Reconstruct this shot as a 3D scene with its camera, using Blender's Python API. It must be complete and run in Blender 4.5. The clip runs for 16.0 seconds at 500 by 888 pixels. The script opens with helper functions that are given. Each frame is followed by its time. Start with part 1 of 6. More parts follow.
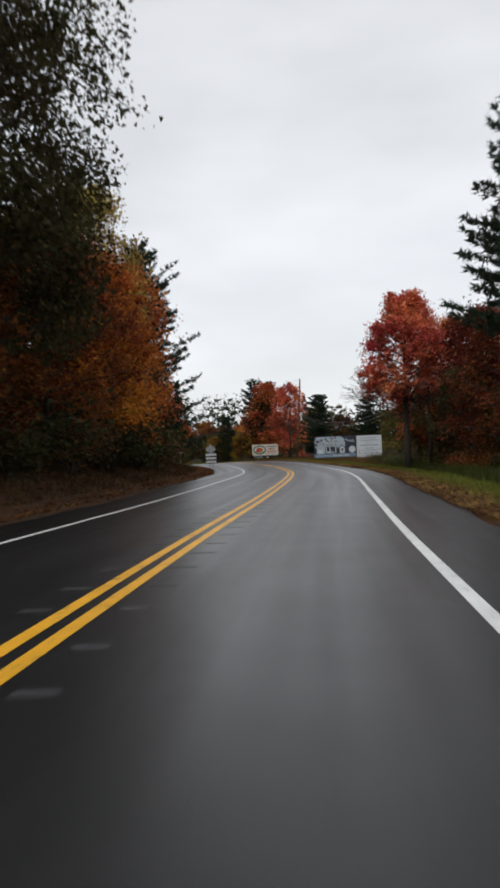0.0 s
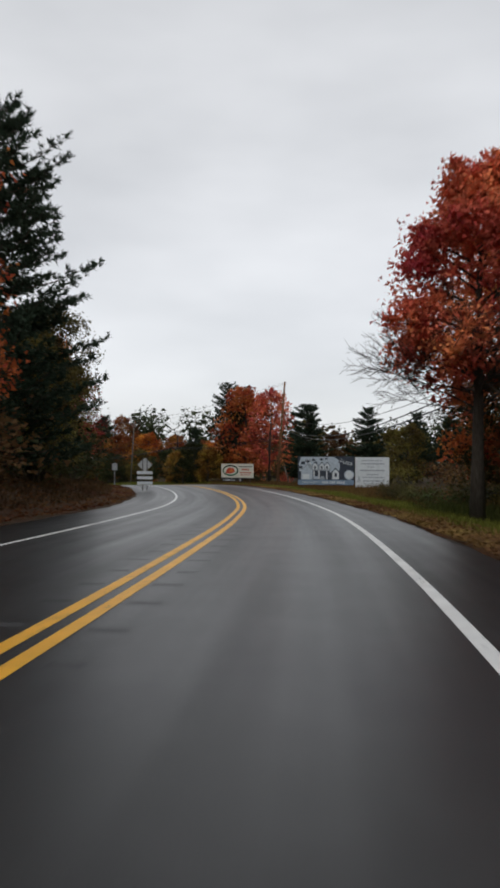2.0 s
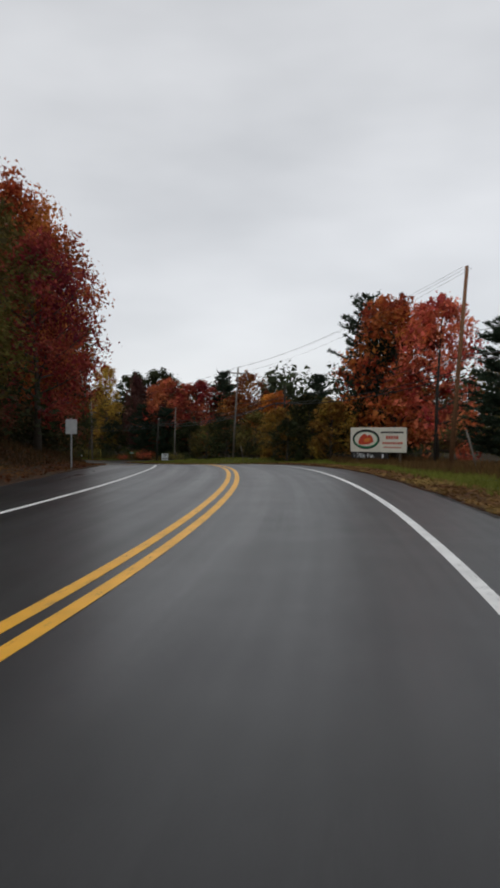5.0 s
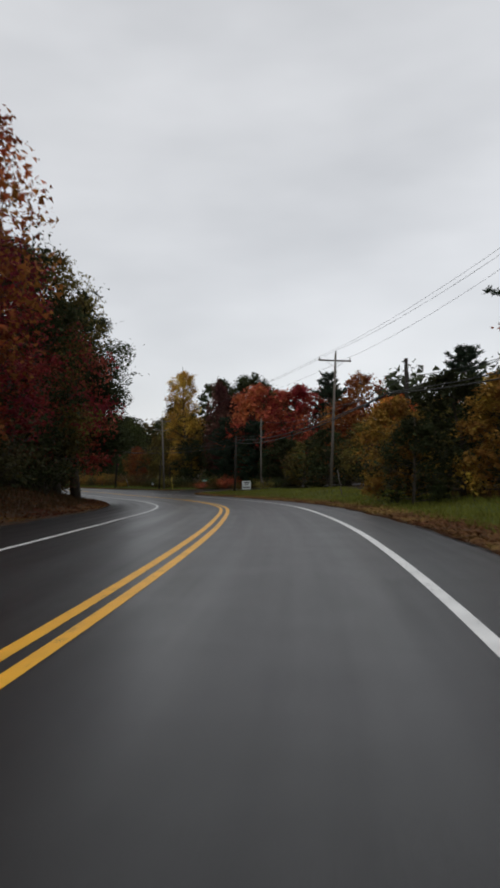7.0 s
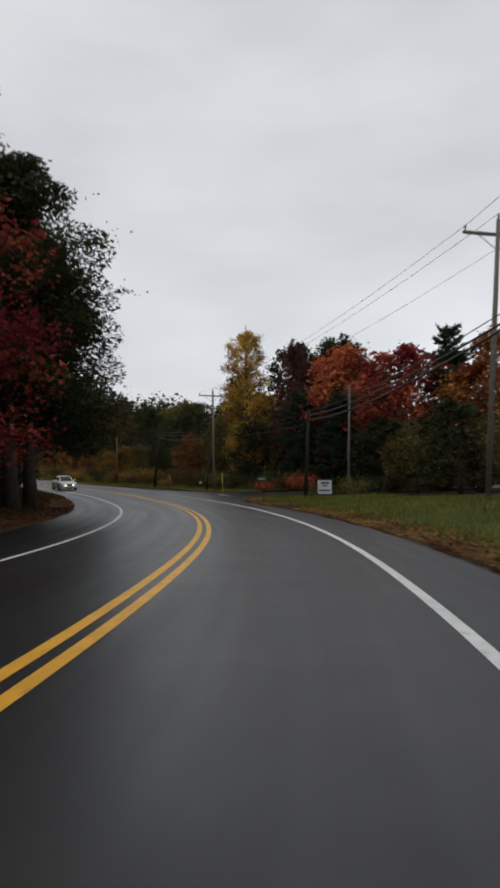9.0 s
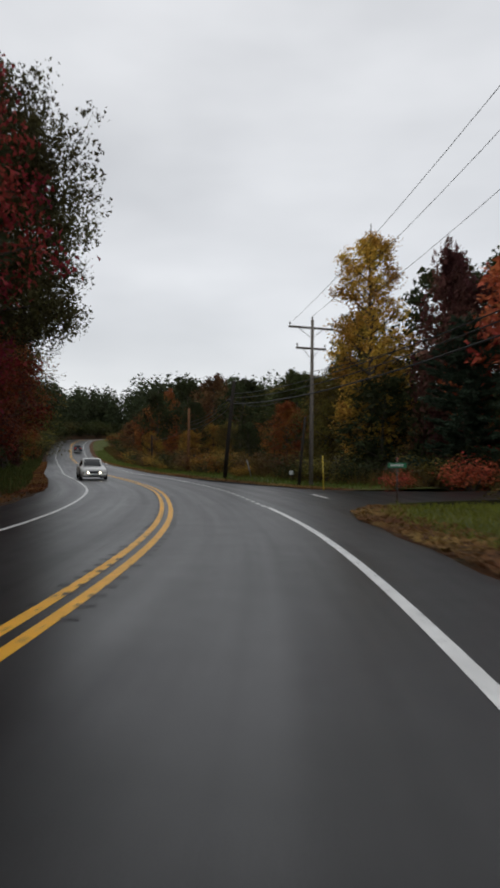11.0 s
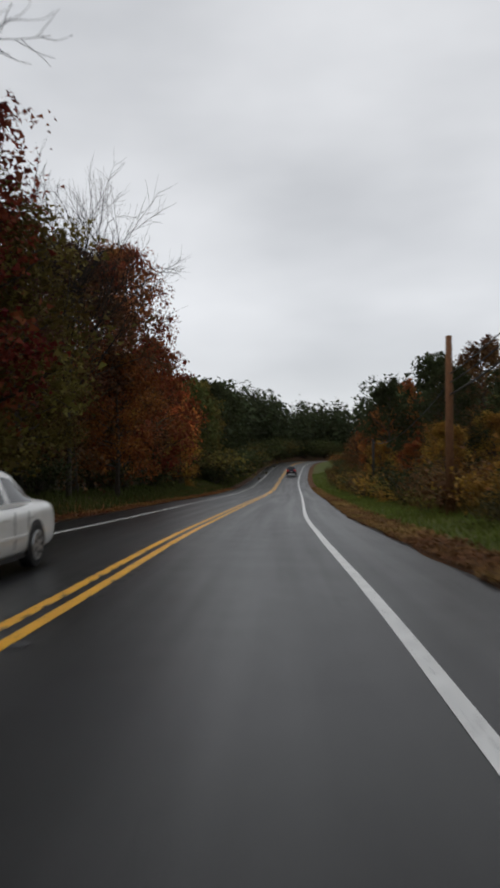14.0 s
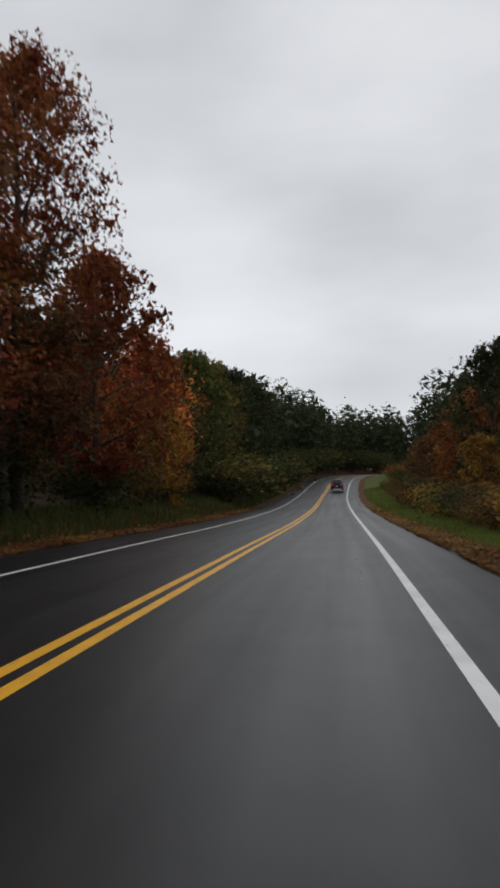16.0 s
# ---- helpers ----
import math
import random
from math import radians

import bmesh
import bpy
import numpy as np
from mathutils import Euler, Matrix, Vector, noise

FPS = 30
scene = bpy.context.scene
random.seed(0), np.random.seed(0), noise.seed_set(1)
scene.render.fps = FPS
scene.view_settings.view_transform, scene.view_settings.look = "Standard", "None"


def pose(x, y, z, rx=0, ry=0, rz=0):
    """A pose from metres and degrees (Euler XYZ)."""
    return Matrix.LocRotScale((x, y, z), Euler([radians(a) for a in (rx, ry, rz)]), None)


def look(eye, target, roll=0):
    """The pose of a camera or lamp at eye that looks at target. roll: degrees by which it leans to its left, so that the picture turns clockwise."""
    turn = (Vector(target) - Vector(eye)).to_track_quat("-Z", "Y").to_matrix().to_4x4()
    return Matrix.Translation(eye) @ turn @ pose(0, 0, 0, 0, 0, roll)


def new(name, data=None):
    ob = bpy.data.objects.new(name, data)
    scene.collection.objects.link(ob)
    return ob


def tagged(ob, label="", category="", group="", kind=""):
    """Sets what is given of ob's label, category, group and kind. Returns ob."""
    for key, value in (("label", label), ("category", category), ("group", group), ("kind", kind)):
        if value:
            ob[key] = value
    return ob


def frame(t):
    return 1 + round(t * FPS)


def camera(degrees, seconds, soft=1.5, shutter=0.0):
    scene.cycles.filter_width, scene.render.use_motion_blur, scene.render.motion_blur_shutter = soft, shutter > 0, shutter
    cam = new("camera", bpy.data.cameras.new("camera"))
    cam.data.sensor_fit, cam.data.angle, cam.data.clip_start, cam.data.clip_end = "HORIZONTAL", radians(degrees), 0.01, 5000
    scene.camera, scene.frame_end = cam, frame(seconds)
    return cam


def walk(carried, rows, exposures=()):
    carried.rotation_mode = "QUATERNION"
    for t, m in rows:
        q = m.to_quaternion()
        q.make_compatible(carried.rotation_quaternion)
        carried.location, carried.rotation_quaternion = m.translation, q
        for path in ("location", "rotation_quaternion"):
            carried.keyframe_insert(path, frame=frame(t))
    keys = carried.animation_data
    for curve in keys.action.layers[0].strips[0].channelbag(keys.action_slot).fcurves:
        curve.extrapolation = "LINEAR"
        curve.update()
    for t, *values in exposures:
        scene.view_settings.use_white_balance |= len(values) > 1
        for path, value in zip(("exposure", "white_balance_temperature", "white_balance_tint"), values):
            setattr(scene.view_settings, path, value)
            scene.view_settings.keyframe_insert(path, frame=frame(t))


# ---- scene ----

# ---------------------------------------------------------------- camera
cam = camera(36.75, 16.0, soft=3.2, shutter=0.35)


def aim(x, y, z, yaw, pitch, roll):
    a, b = radians(yaw), radians(pitch)
    ahead = Vector((-math.sin(a) * math.cos(b), math.cos(a) * math.cos(b), math.sin(b)))
    return look((x, y, z), Vector((x, y, z)) + ahead, roll)


# seconds, x, y, z, yaw, pitch, roll
DRIVE = [
    (0, -0.09, -0.00, 1.28, 5.82, -0.32, -2.69),
    (0.5, -0.11, 6.31, 1.13, 6.19, -1.01, -1.59),
    (1, -0.15, 12.67, 0.99, 5.86, -1.62, -0.26),
    (1.5, -0.11, 19.07, 0.84, 4.95, -0.93, 0.31),
    (2, 0.04, 25.54, 0.72, 5.05, 1.33, 0.16),
    (2.5, 0.13, 32.13, 0.62, 6.02, 0.18, 0.79),
    (3, 0.09, 38.88, 0.51, 7.65, 0.48, 0.48),
    (3.5, -0.10, 45.78, 0.35, 10.36, -0.01, 0.20),
    (4, -0.51, 52.72, 0.18, 12.81, -0.08, 1.80),
    (4.5, -1.13, 59.75, 0.03, 15.38, -0.39, 0.92),
    (5, -2.05, 66.83, -0.08, 17.99, -0.76, 0.17),
    (5.5, -3.37, 73.92, -0.13, 20.57, -1.00, -0.13),
    (6, -5.07, 80.99, -0.15, 23.05, -0.93, -0.34),
    (6.5, -7.18, 88.00, -0.18, 25.37, -0.36, -0.80),
    (7, -9.62, 94.91, -0.25, 27.45, 0.89, -1.31),
    (7.5, -12.39, 101.72, -0.40, 28.86, 0.37, -1.40),
    (8, -15.48, 108.40, -0.61, 30.74, 0.74, -0.99),
    (8.5, -18.77, 114.97, -0.86, 33.19, 1.06, -0.60),
    (9, -22.26, 121.42, -1.16, 34.72, 0.85, -0.84),
    (9.5, -25.89, 127.80, -1.48, 36.63, 0.54, -0.17),
    (10, -29.87, 134.00, -1.79, 38.90, 0.26, 0.27),
    (10.5, -34.22, 139.99, -2.09, 41.48, 0.15, 0.34),
    (11, -38.92, 145.79, -2.35, 44.34, 0.33, 0.09),
    (11.5, -43.96, 151.38, -2.60, 47.46, 0.94, -0.32),
    (12, -49.31, 156.78, -2.82, 50.80, 2.11, -0.27),
    (12.5, -54.99, 161.90, -3.00, 55.52, 2.05, -0.42),
    (13, -60.98, 166.74, -3.13, 58.39, 1.23, -1.60),
    (13.5, -67.29, 171.24, -3.19, 59.47, 0.92, -1.19),
    (14, -73.87, 175.46, -3.22, 62.71, 2.37, -0.53),
    (14.5, -80.63, 179.38, -3.27, 64.76, 4.66, -1.67),
    (15, -87.44, 183.20, -3.35, 65.23, 6.00, 0.04),
    (15.5, -94.24, 186.96, -3.44, 64.78, 4.40, -0.83),
    (16, -100.93, 190.89, -3.52, 65.95, 3.71, -0.50),
]
walk(cam, [(r[0], aim(*r[1:])) for r in DRIVE], [(0, 0.12), (1.5, 0.04), (3.5, -0.10), (9, -0.08), (11.5, 0.06), (13, -0.03), (16, -0.03)])

# ---------------------------------------------------------------- sky and light
world = bpy.data.worlds.new("overcast_sky")
scene.world = world
world.use_nodes = True
wn, wl = world.node_tree.nodes, world.node_tree.links
wn.clear()
w_out = wn.new("ShaderNodeOutputWorld")
w_bg = wn.new("ShaderNodeBackground")
w_sky = wn.new("ShaderNodeTexSky")
w_sky.sky_type = "NISHITA"
w_sky.sun_disc = False
w_sky.sun_elevation, w_sky.sun_rotation = radians(38), radians(200)
w_co = wn.new("ShaderNodeTexCoord")
w_map = wn.new("ShaderNodeMapping")
w_map.inputs["Scale"].default_value = (1.0, 1.0, 2.6)
w_noise = wn.new("ShaderNodeTexNoise")
w_noise.inputs["Scale"].default_value = 2.3
w_noise.inputs["Detail"].default_value = 4.0
w_noise.inputs["Roughness"].default_value = 0.45
w_ramp = wn.new("ShaderNodeValToRGB")
w_ramp.color_ramp.elements[0].position, w_ramp.color_ramp.elements[0].color = 0.28, (0.60, 0.612, 0.634, 1)
w_ramp.color_ramp.elements[1].position, w_ramp.color_ramp.elements[1].color = 0.70, (0.86, 0.87, 0.892, 1)
w_mix = wn.new("ShaderNodeMix")
w_mix.data_type = "RGBA"
w_mix.inputs["Factor"].default_value = 0.012
wl.new(w_co.outputs["Generated"], w_map.inputs["Vector"])
wl.new(w_map.outputs["Vector"], w_noise.inputs["Vector"])
wl.new(w_noise.outputs["Fac"], w_ramp.inputs["Fac"])
wl.new(w_ramp.outputs["Color"], w_mix.inputs["A"])
wl.new(w_sky.outputs["Color"], w_mix.inputs["B"])
w_sep = wn.new("ShaderNodeSeparateXYZ")
w_low = wn.new("ShaderNodeMapRange")
w_low.inputs["From Min"].default_value, w_low.inputs["From Max"].default_value = 0.02, 0.40
w_low.inputs["To Min"].default_value, w_low.inputs["To Max"].default_value = 1.12, 0.98
w_gain = wn.new("ShaderNodeVectorMath")
w_gain.operation = "SCALE"
wl.new(w_co.outputs["Generated"], w_sep.inputs["Vector"])
wl.new(w_sep.outputs["Z"], w_low.inputs["Value"])
wl.new(w_mix.outputs["Result"], w_gain.inputs["Vector"])
wl.new(w_low.outputs["Result"], w_gain.inputs["Scale"])
wl.new(w_gain.outputs["Vector"], w_bg.inputs["Color"])
w_bg.inputs["Strength"].default_value = 0.93
wl.new(w_bg.outputs["Background"], w_out.inputs["Surface"])

sun = new("sun", bpy.data.lights.new("sun", "SUN"))
sun.data.energy, sun.data.angle, sun.data.color = 0.5, radians(40), (1.0, 0.97, 0.92)
sun.matrix_world = look((0, 0, 50), (18, 42, 0))


# ---------------------------------------------------------------- materials
def material(name, rough=0.7, metal=0.0, spec=0.5):
    m = bpy.data.materials.new(name)
    m.use_nodes = True
    b = m.node_tree.nodes["Principled BSDF"]
    b.inputs["Roughness"].default_value = rough
    b.inputs["Metallic"].default_value = metal
    b.inputs["Specular IOR Level"].default_value = spec
    return m, m.node_tree.nodes, m.node_tree.links, b


def noise_node(n, l, scale, detail=4.0, rough=0.55, coord="Object", stretch=None):
    co = n.new("ShaderNodeTexCoord")
    t = n.new("ShaderNodeTexNoise")
    t.inputs["Scale"].default_value = scale
    t.inputs["Detail"].default_value = detail
    t.inputs["Roughness"].default_value = rough
    if stretch:
        mp = n.new("ShaderNodeMapping")
        mp.inputs["Scale"].default_value = stretch
        l.new(co.outputs[coord], mp.inputs["Vector"])
        l.new(mp.outputs["Vector"], t.inputs["Vector"])
    else:
        l.new(co.outputs[coord], t.inputs["Vector"])
    return t.outputs["Fac"]


def ramp_node(n, l, fac, stops):
    r = n.new("ShaderNodeValToRGB")
    e = r.color_ramp.elements
    while len(e) < len(stops):
        e.new(0.5)
    for k, (p, c) in zip(e, stops):
        k.position, k.color = p, (*c, 1) if len(c) == 3 else c
    l.new(fac, r.inputs["Fac"])
    return r.outputs["Color"]


def mix_node(n, l, fac, a, b, mode="MIX"):
    m = n.new("ShaderNodeMix")
    m.data_type, m.blend_type = "RGBA", mode
    for sock, v in (("Factor", fac), ("A", a), ("B", b)):
        if isinstance(v, (int, float)):
            m.inputs[sock].default_value = v
        elif isinstance(v, tuple):
            m.inputs[sock].default_value = (*v, 1)
        else:
            l.new(v, m.inputs[sock])
    return m.outputs["Result"]


def bump_node(n, l, height, b, strength=0.3, distance=0.02):
    k = n.new("ShaderNodeBump")
    k.inputs["Strength"].default_value, k.inputs["Distance"].default_value = strength, distance
    l.new(height, k.inputs["Height"])
    l.new(k.outputs["Normal"], b.inputs["Normal"])


def plain(name, colour, rough=0.6, metal=0.0, grain=8.0, vary=0.18, bump=0.1, spec=0.5):
    """A worn single-colour surface with grain at two scales."""
    m, n, l, b = material(name, rough, metal, spec)
    dark = tuple(c * (1 - vary) for c in colour)
    light = tuple(min(1, c * (1 + vary)) for c in colour)
    c1 = ramp_node(n, l, noise_node(n, l, grain), [(0.3, dark), (0.7, light)])
    c2 = ramp_node(n, l, noise_node(n, l, grain * 7), [(0.3, (1 - vary * 0.6,) * 3), (0.7, (1, 1, 1))])
    l.new(mix_node(n, l, 1.0, c1, c2, "MULTIPLY"), b.inputs["Base Color"])
    if bump:
        bump_node(n, l, noise_node(n, l, grain * 5), b, bump, 0.01)
    return m


def make_asphalt():
    """Asphalt with wear along the lanes, and sheen and reflected trees coloured in across them (u: metres across, v:
    metres along).
    """
    m, n, l, b = material("damp_asphalt", 0.45, spec=0.27)
    co = n.new("ShaderNodeUVMap")
    co.uv_map = "lane"
    sep = n.new("ShaderNodeSeparateXYZ")
    l.new(co.outputs["UV"], sep.inputs["Vector"])
    mp = n.new("ShaderNodeMapping")
    mp.inputs["Scale"].default_value = (1.6, 0.035, 1)
    l.new(co.outputs["UV"], mp.inputs["Vector"])
    streak = n.new("ShaderNodeTexNoise")
    streak.inputs["Scale"].default_value, streak.inputs["Detail"].default_value = 1.0, 5.0
    l.new(mp.outputs["Vector"], streak.inputs["Vector"])
    across = n.new("ShaderNodeMapRange")
    across.inputs["From Min"].default_value, across.inputs["From Max"].default_value = -7.0, 7.0
    l.new(sep.outputs["X"], across.inputs["Value"])

    def k(u):
        return (u + 7.0) / 14.0
    d, w, p = (0.78,) * 3, (0.92,) * 3, (1.30,) * 3
    # left lane darkened for reflected trees; pale mid-lane strips hold wear and sky sheen
    lanes = ramp_node(n, l, across.outputs["Result"], [(k(-5.2), d), (k(-3.6), d), (k(-3.2), w), (k(-2.5), (1.02,) * 3), (k(-2.05), p), (k(-1.6), (1.02,) * 3), (k(-0.5), w),
                                                      (k(0.5), (0.82,) * 3), (k(1.5), (0.86,) * 3), (k(1.9), (1.02,) * 3), (k(2.4), (0.86,) * 3), (k(3.3), (0.78,) * 3), (k(3.7), (0.64,) * 3), (k(5.2), (0.6,) * 3)])
    long = ramp_node(n, l, streak.outputs["Fac"], [(0.3, (0.88,) * 3), (0.7, (1.10,) * 3)])
    big = ramp_node(n, l, noise_node(n, l, 0.10, 5), [(0.3, (0.016, 0.016, 0.0165)), (0.7, (0.024, 0.0235, 0.024))])
    mid = ramp_node(n, l, noise_node(n, l, 1.6, 5, 0.65), [(0.35, (0.84,) * 3), (0.65, (1.12,) * 3)])
    grit = ramp_node(n, l, noise_node(n, l, 55, 3), [(0.35, (0.66,) * 3), (0.68, (1.28,) * 3)])
    col = mix_node(n, l, 1.0, mix_node(n, l, 1.0, big, mid, "MULTIPLY"), grit, "MULTIPLY")
    col = mix_node(n, l, 1.0, mix_node(n, l, 1.0, col, long, "MULTIPLY"), lanes, "MULTIPLY")
    l.new(col, b.inputs["Base Color"])
    damp = ramp_node(n, l, noise_node(n, l, 0.9, 5, 0.65), [(0.40, (1.03,) * 3), (0.66, (0.95,) * 3)])
    gloss = ramp_node(n, l, streak.outputs["Fac"], [(0.3, (0.40,) * 3), (0.72, (0.28,) * 3)])
    l.new(mix_node(n, l, 1.0, gloss, damp, "MULTIPLY"), b.inputs["Roughness"])
    bump_node(n, l, noise_node(n, l, 70, 3), b, 0.35, 0.005)
    return m


def make_road_paint(name, colour, worn):
    m, n, l, b = material(name, 0.5)
    f = noise_node(n, l, 9, 6, 0.7)
    g = ramp_node(n, l, f, [(worn - 0.04, (0, 0, 0)), (worn + 0.05, (1, 1, 1))])
    shade = ramp_node(n, l, noise_node(n, l, 2.2, 4), [(0.3, tuple(c * 0.78 for c in colour)), (0.7, colour)])
    l.new(mix_node(n, l, g, (0.05, 0.05, 0.052), shade), b.inputs["Base Color"])
    bump_node(n, l, noise_node(n, l, 60, 3), b, 0.3, 0.005)
    return m


def make_ground(name, a, c, d, scale=0.5):
    m, n, l, b = material(name, 0.9, spec=0.2)
    base = ramp_node(n, l, noise_node(n, l, scale, 6), [(0.32, a), (0.5, c), (0.68, d)])
    fine = ramp_node(n, l, noise_node(n, l, scale * 18, 5, 0.7), [(0.3, (0.55,) * 3), (0.7, (1.25,) * 3)])
    l.new(mix_node(n, l, 1.0, base, fine, "MULTIPLY"), b.inputs["Base Color"])
    bump_node(n, l, noise_node(n, l, scale * 14, 5, 0.7), b, 0.9, 0.08)
    return m


def make_leaf(name, rough=0.8, through_light=0.32, patches=1.0):
    """Foliage: the thing's own colour, shifted from leaf to leaf, from clump to clump and from limb to limb."""
    m, n, l, b = material(name, rough, spec=0.12)
    info = n.new("ShaderNodeObjectInfo")
    geo = n.new("ShaderNodeNewGeometry")
    co = n.new("ShaderNodeTexCoord")

    def own_noise(scale, shift):
        """Noise that differs from tree to tree."""
        w = n.new("ShaderNodeMath")
        w.operation = "MULTIPLY_ADD"
        w.inputs[1].default_value, w.inputs[2].default_value = 37.0, shift
        l.new(info.outputs["Random"], w.inputs[0])
        t = n.new("ShaderNodeTexNoise")
        t.noise_dimensions = "4D"
        t.inputs["Scale"].default_value, t.inputs["Detail"].default_value = scale, 2.0
        l.new(co.outputs["Object"], t.inputs["Vector"])
        l.new(w.outputs["Value"], t.inputs["W"])
        return t.outputs["Fac"]

    def span(value, low, high, to_low, to_high):
        r = n.new("ShaderNodeMapRange")
        for k, x in (("From Min", low), ("From Max", high), ("To Min", to_low), ("To Max", to_high)):
            r.inputs[k].default_value = x
        l.new(value, r.inputs["Value"])
        return r.outputs["Result"]
    limb, clump = own_noise(0.34, 0.0), own_noise(1.1, 11.0)
    first = n.new("ShaderNodeHueSaturation")
    l.new(span(limb, 0.32, 0.68, 0.5 - 0.022 * patches, 0.5 + 0.020 * patches), first.inputs["Hue"])
    l.new(span(limb, 0.40, 0.70, 1 - 0.28 * patches, 1 + 0.50 * patches), first.inputs["Value"])
    l.new(info.outputs["Color"], first.inputs["Color"])
    second = n.new("ShaderNodeHueSaturation")
    l.new(span(clump, 0.3, 0.7, 0.485, 0.515), second.inputs["Hue"])
    l.new(span(geo.outputs["Random Per Island"], 0.0, 1.0, 0.66, 1.36), second.inputs["Value"])
    l.new(first.outputs["Color"], second.inputs["Color"])
    l.new(second.outputs["Color"], b.inputs["Base Color"])
    tr = n.new("ShaderNodeBsdfTranslucent")
    l.new(second.outputs["Color"], tr.inputs["Color"])
    mix = n.new("ShaderNodeMixShader")
    mix.inputs["Fac"].default_value = through_light
    l.new(b.outputs["BSDF"], mix.inputs[1])
    l.new(tr.outputs["BSDF"], mix.inputs[2])
    l.new(mix.outputs["Shader"], n["Material Output"].inputs["Surface"])
    return m


def make_bark(name, a, c):
    m, n, l, b = material(name, 0.9, spec=0.2)
    f = noise_node(n, l, 6, 6, 0.7, stretch=(4, 4, 0.6))
    l.new(ramp_node(n, l, f, [(0.3, a), (0.7, c)]), b.inputs["Base Color"])
    bump_node(n, l, f, b, 0.8, 0.03)
    return m


ASPHALT = make_asphalt()
YELLOW = make_road_paint("yellow_road_paint", (0.93, 0.46, 0.010), 0.36)
WHITE_LINE = make_road_paint("white_road_paint", (0.86, 0.86, 0.84), 0.35)
GROUND = make_ground("woodland_floor", (0.028, 0.020, 0.012), (0.055, 0.036, 0.018), (0.045, 0.045, 0.016))
GRASS = make_ground("roadside_grass", (0.060, 0.075, 0.016), (0.085, 0.105, 0.022), (0.115, 0.105, 0.030))
LITTER = make_ground("leaf_litter", (0.085, 0.036, 0.014), (0.130, 0.056, 0.020), (0.062, 0.040, 0.016), 0.8)
GRAVEL = make_ground("dark_wet_gravel", (0.012, 0.012, 0.013), (0.022, 0.021, 0.021), (0.034, 0.031, 0.029), 3.0)
# darker copy of the leaf litter, with the left bank's shade in its colour
SHADED_LITTER = make_ground("shaded_leaf_litter", (0.052, 0.026, 0.012), (0.078, 0.038, 0.016), (0.040, 0.032, 0.013), 0.8)
LEAF = make_leaf("autumn_leaf")
NEEDLE = make_leaf("pine_needle", 0.75, 0.12, 0.4)
BLADE = make_leaf("grass_blade", 0.8, 0.35, 0.5)
BARK = make_bark("brown_grey_bark", (0.035, 0.028, 0.022), (0.10, 0.085, 0.07))
TWIG = make_bark("dark_twig_bark", (0.012, 0.010, 0.009), (0.030, 0.025, 0.021))
PALE_BARK = make_bark("pale_bark", (0.10, 0.09, 0.08), (0.22, 0.20, 0.18))
POLE_GREY = make_bark("weathered_pole_wood", (0.10, 0.088, 0.075), (0.21, 0.185, 0.16))
POLE_BROWN = make_bark("treated_pole_wood", (0.12, 0.055, 0.028), (0.24, 0.12, 0.06))
POLE_DARK = make_bark("creosoted_pole_wood", (0.018, 0.015, 0.013), (0.05, 0.042, 0.036))
METAL = plain("galvanised_steel", (0.42, 0.43, 0.44), 0.45, 0.8, 12, 0.15)
ALU = plain("bare_aluminium_plate", (0.50, 0.51, 0.51), 0.5, 0.35, 5, 0.12)
WIRE = plain("black_cable", (0.012, 0.012, 0.013), 0.6, 0.0, 9, 0.1, 0)
PORCELAIN = plain("grey_porcelain", (0.30, 0.29, 0.28), 0.25, 0, 20, 0.1, 0)


# ---------------------------------------------------------------- meshes
def mesh_of(name, verts, faces, mat=None, smooth=False):
    me = bpy.data.meshes.new(name)
    me.from_pydata([tuple(v) for v in verts], [], [tuple(f) for f in faces])
    if mat:
        me.materials.append(mat)
    if smooth:
        me.polygons.foreach_set("use_smooth", [True] * len(me.polygons))
    me.update()
    return me


def quads_mesh(name, corners, mat):
    """corners: n x k x 3, one face for each row."""
    count, k = corners.shape[:2]
    me = bpy.data.meshes.new(name)
    me.vertices.add(count * k)
    me.vertices.foreach_set("co", np.ascontiguousarray(corners, dtype=np.float32).ravel())
    me.loops.add(count * k)
    me.loops.foreach_set("vertex_index", np.arange(count * k, dtype=np.int32))
    me.polygons.add(count)
    me.polygons.foreach_set("loop_start", np.arange(0, count * k, k, dtype=np.int32))
    me.update(calc_edges=True)
    me.materials.append(mat)
    return me


def thing(name, m=None, label="", category="", group="", kind=""):
    ob = new(name)
    ob.empty_display_size = 0.2
    if m is not None:
        ob.matrix_basis = m
    return tagged(ob, label, category, group, kind)


def part(name, me, mat=None, parent=None, label="", m=None):
    """Links a bmesh or a mesh as one object under its thing."""
    if isinstance(me, bmesh.types.BMesh):
        bm, me = me, bpy.data.meshes.new(name)
        bm.to_mesh(me)
        bm.free()
    if mat and not me.materials:
        me.materials.append(mat)
    ob = new(name, me)
    if parent is not None:
        ob.parent = parent
    if m is not None:
        ob.matrix_basis = m
    return tagged(ob, label)


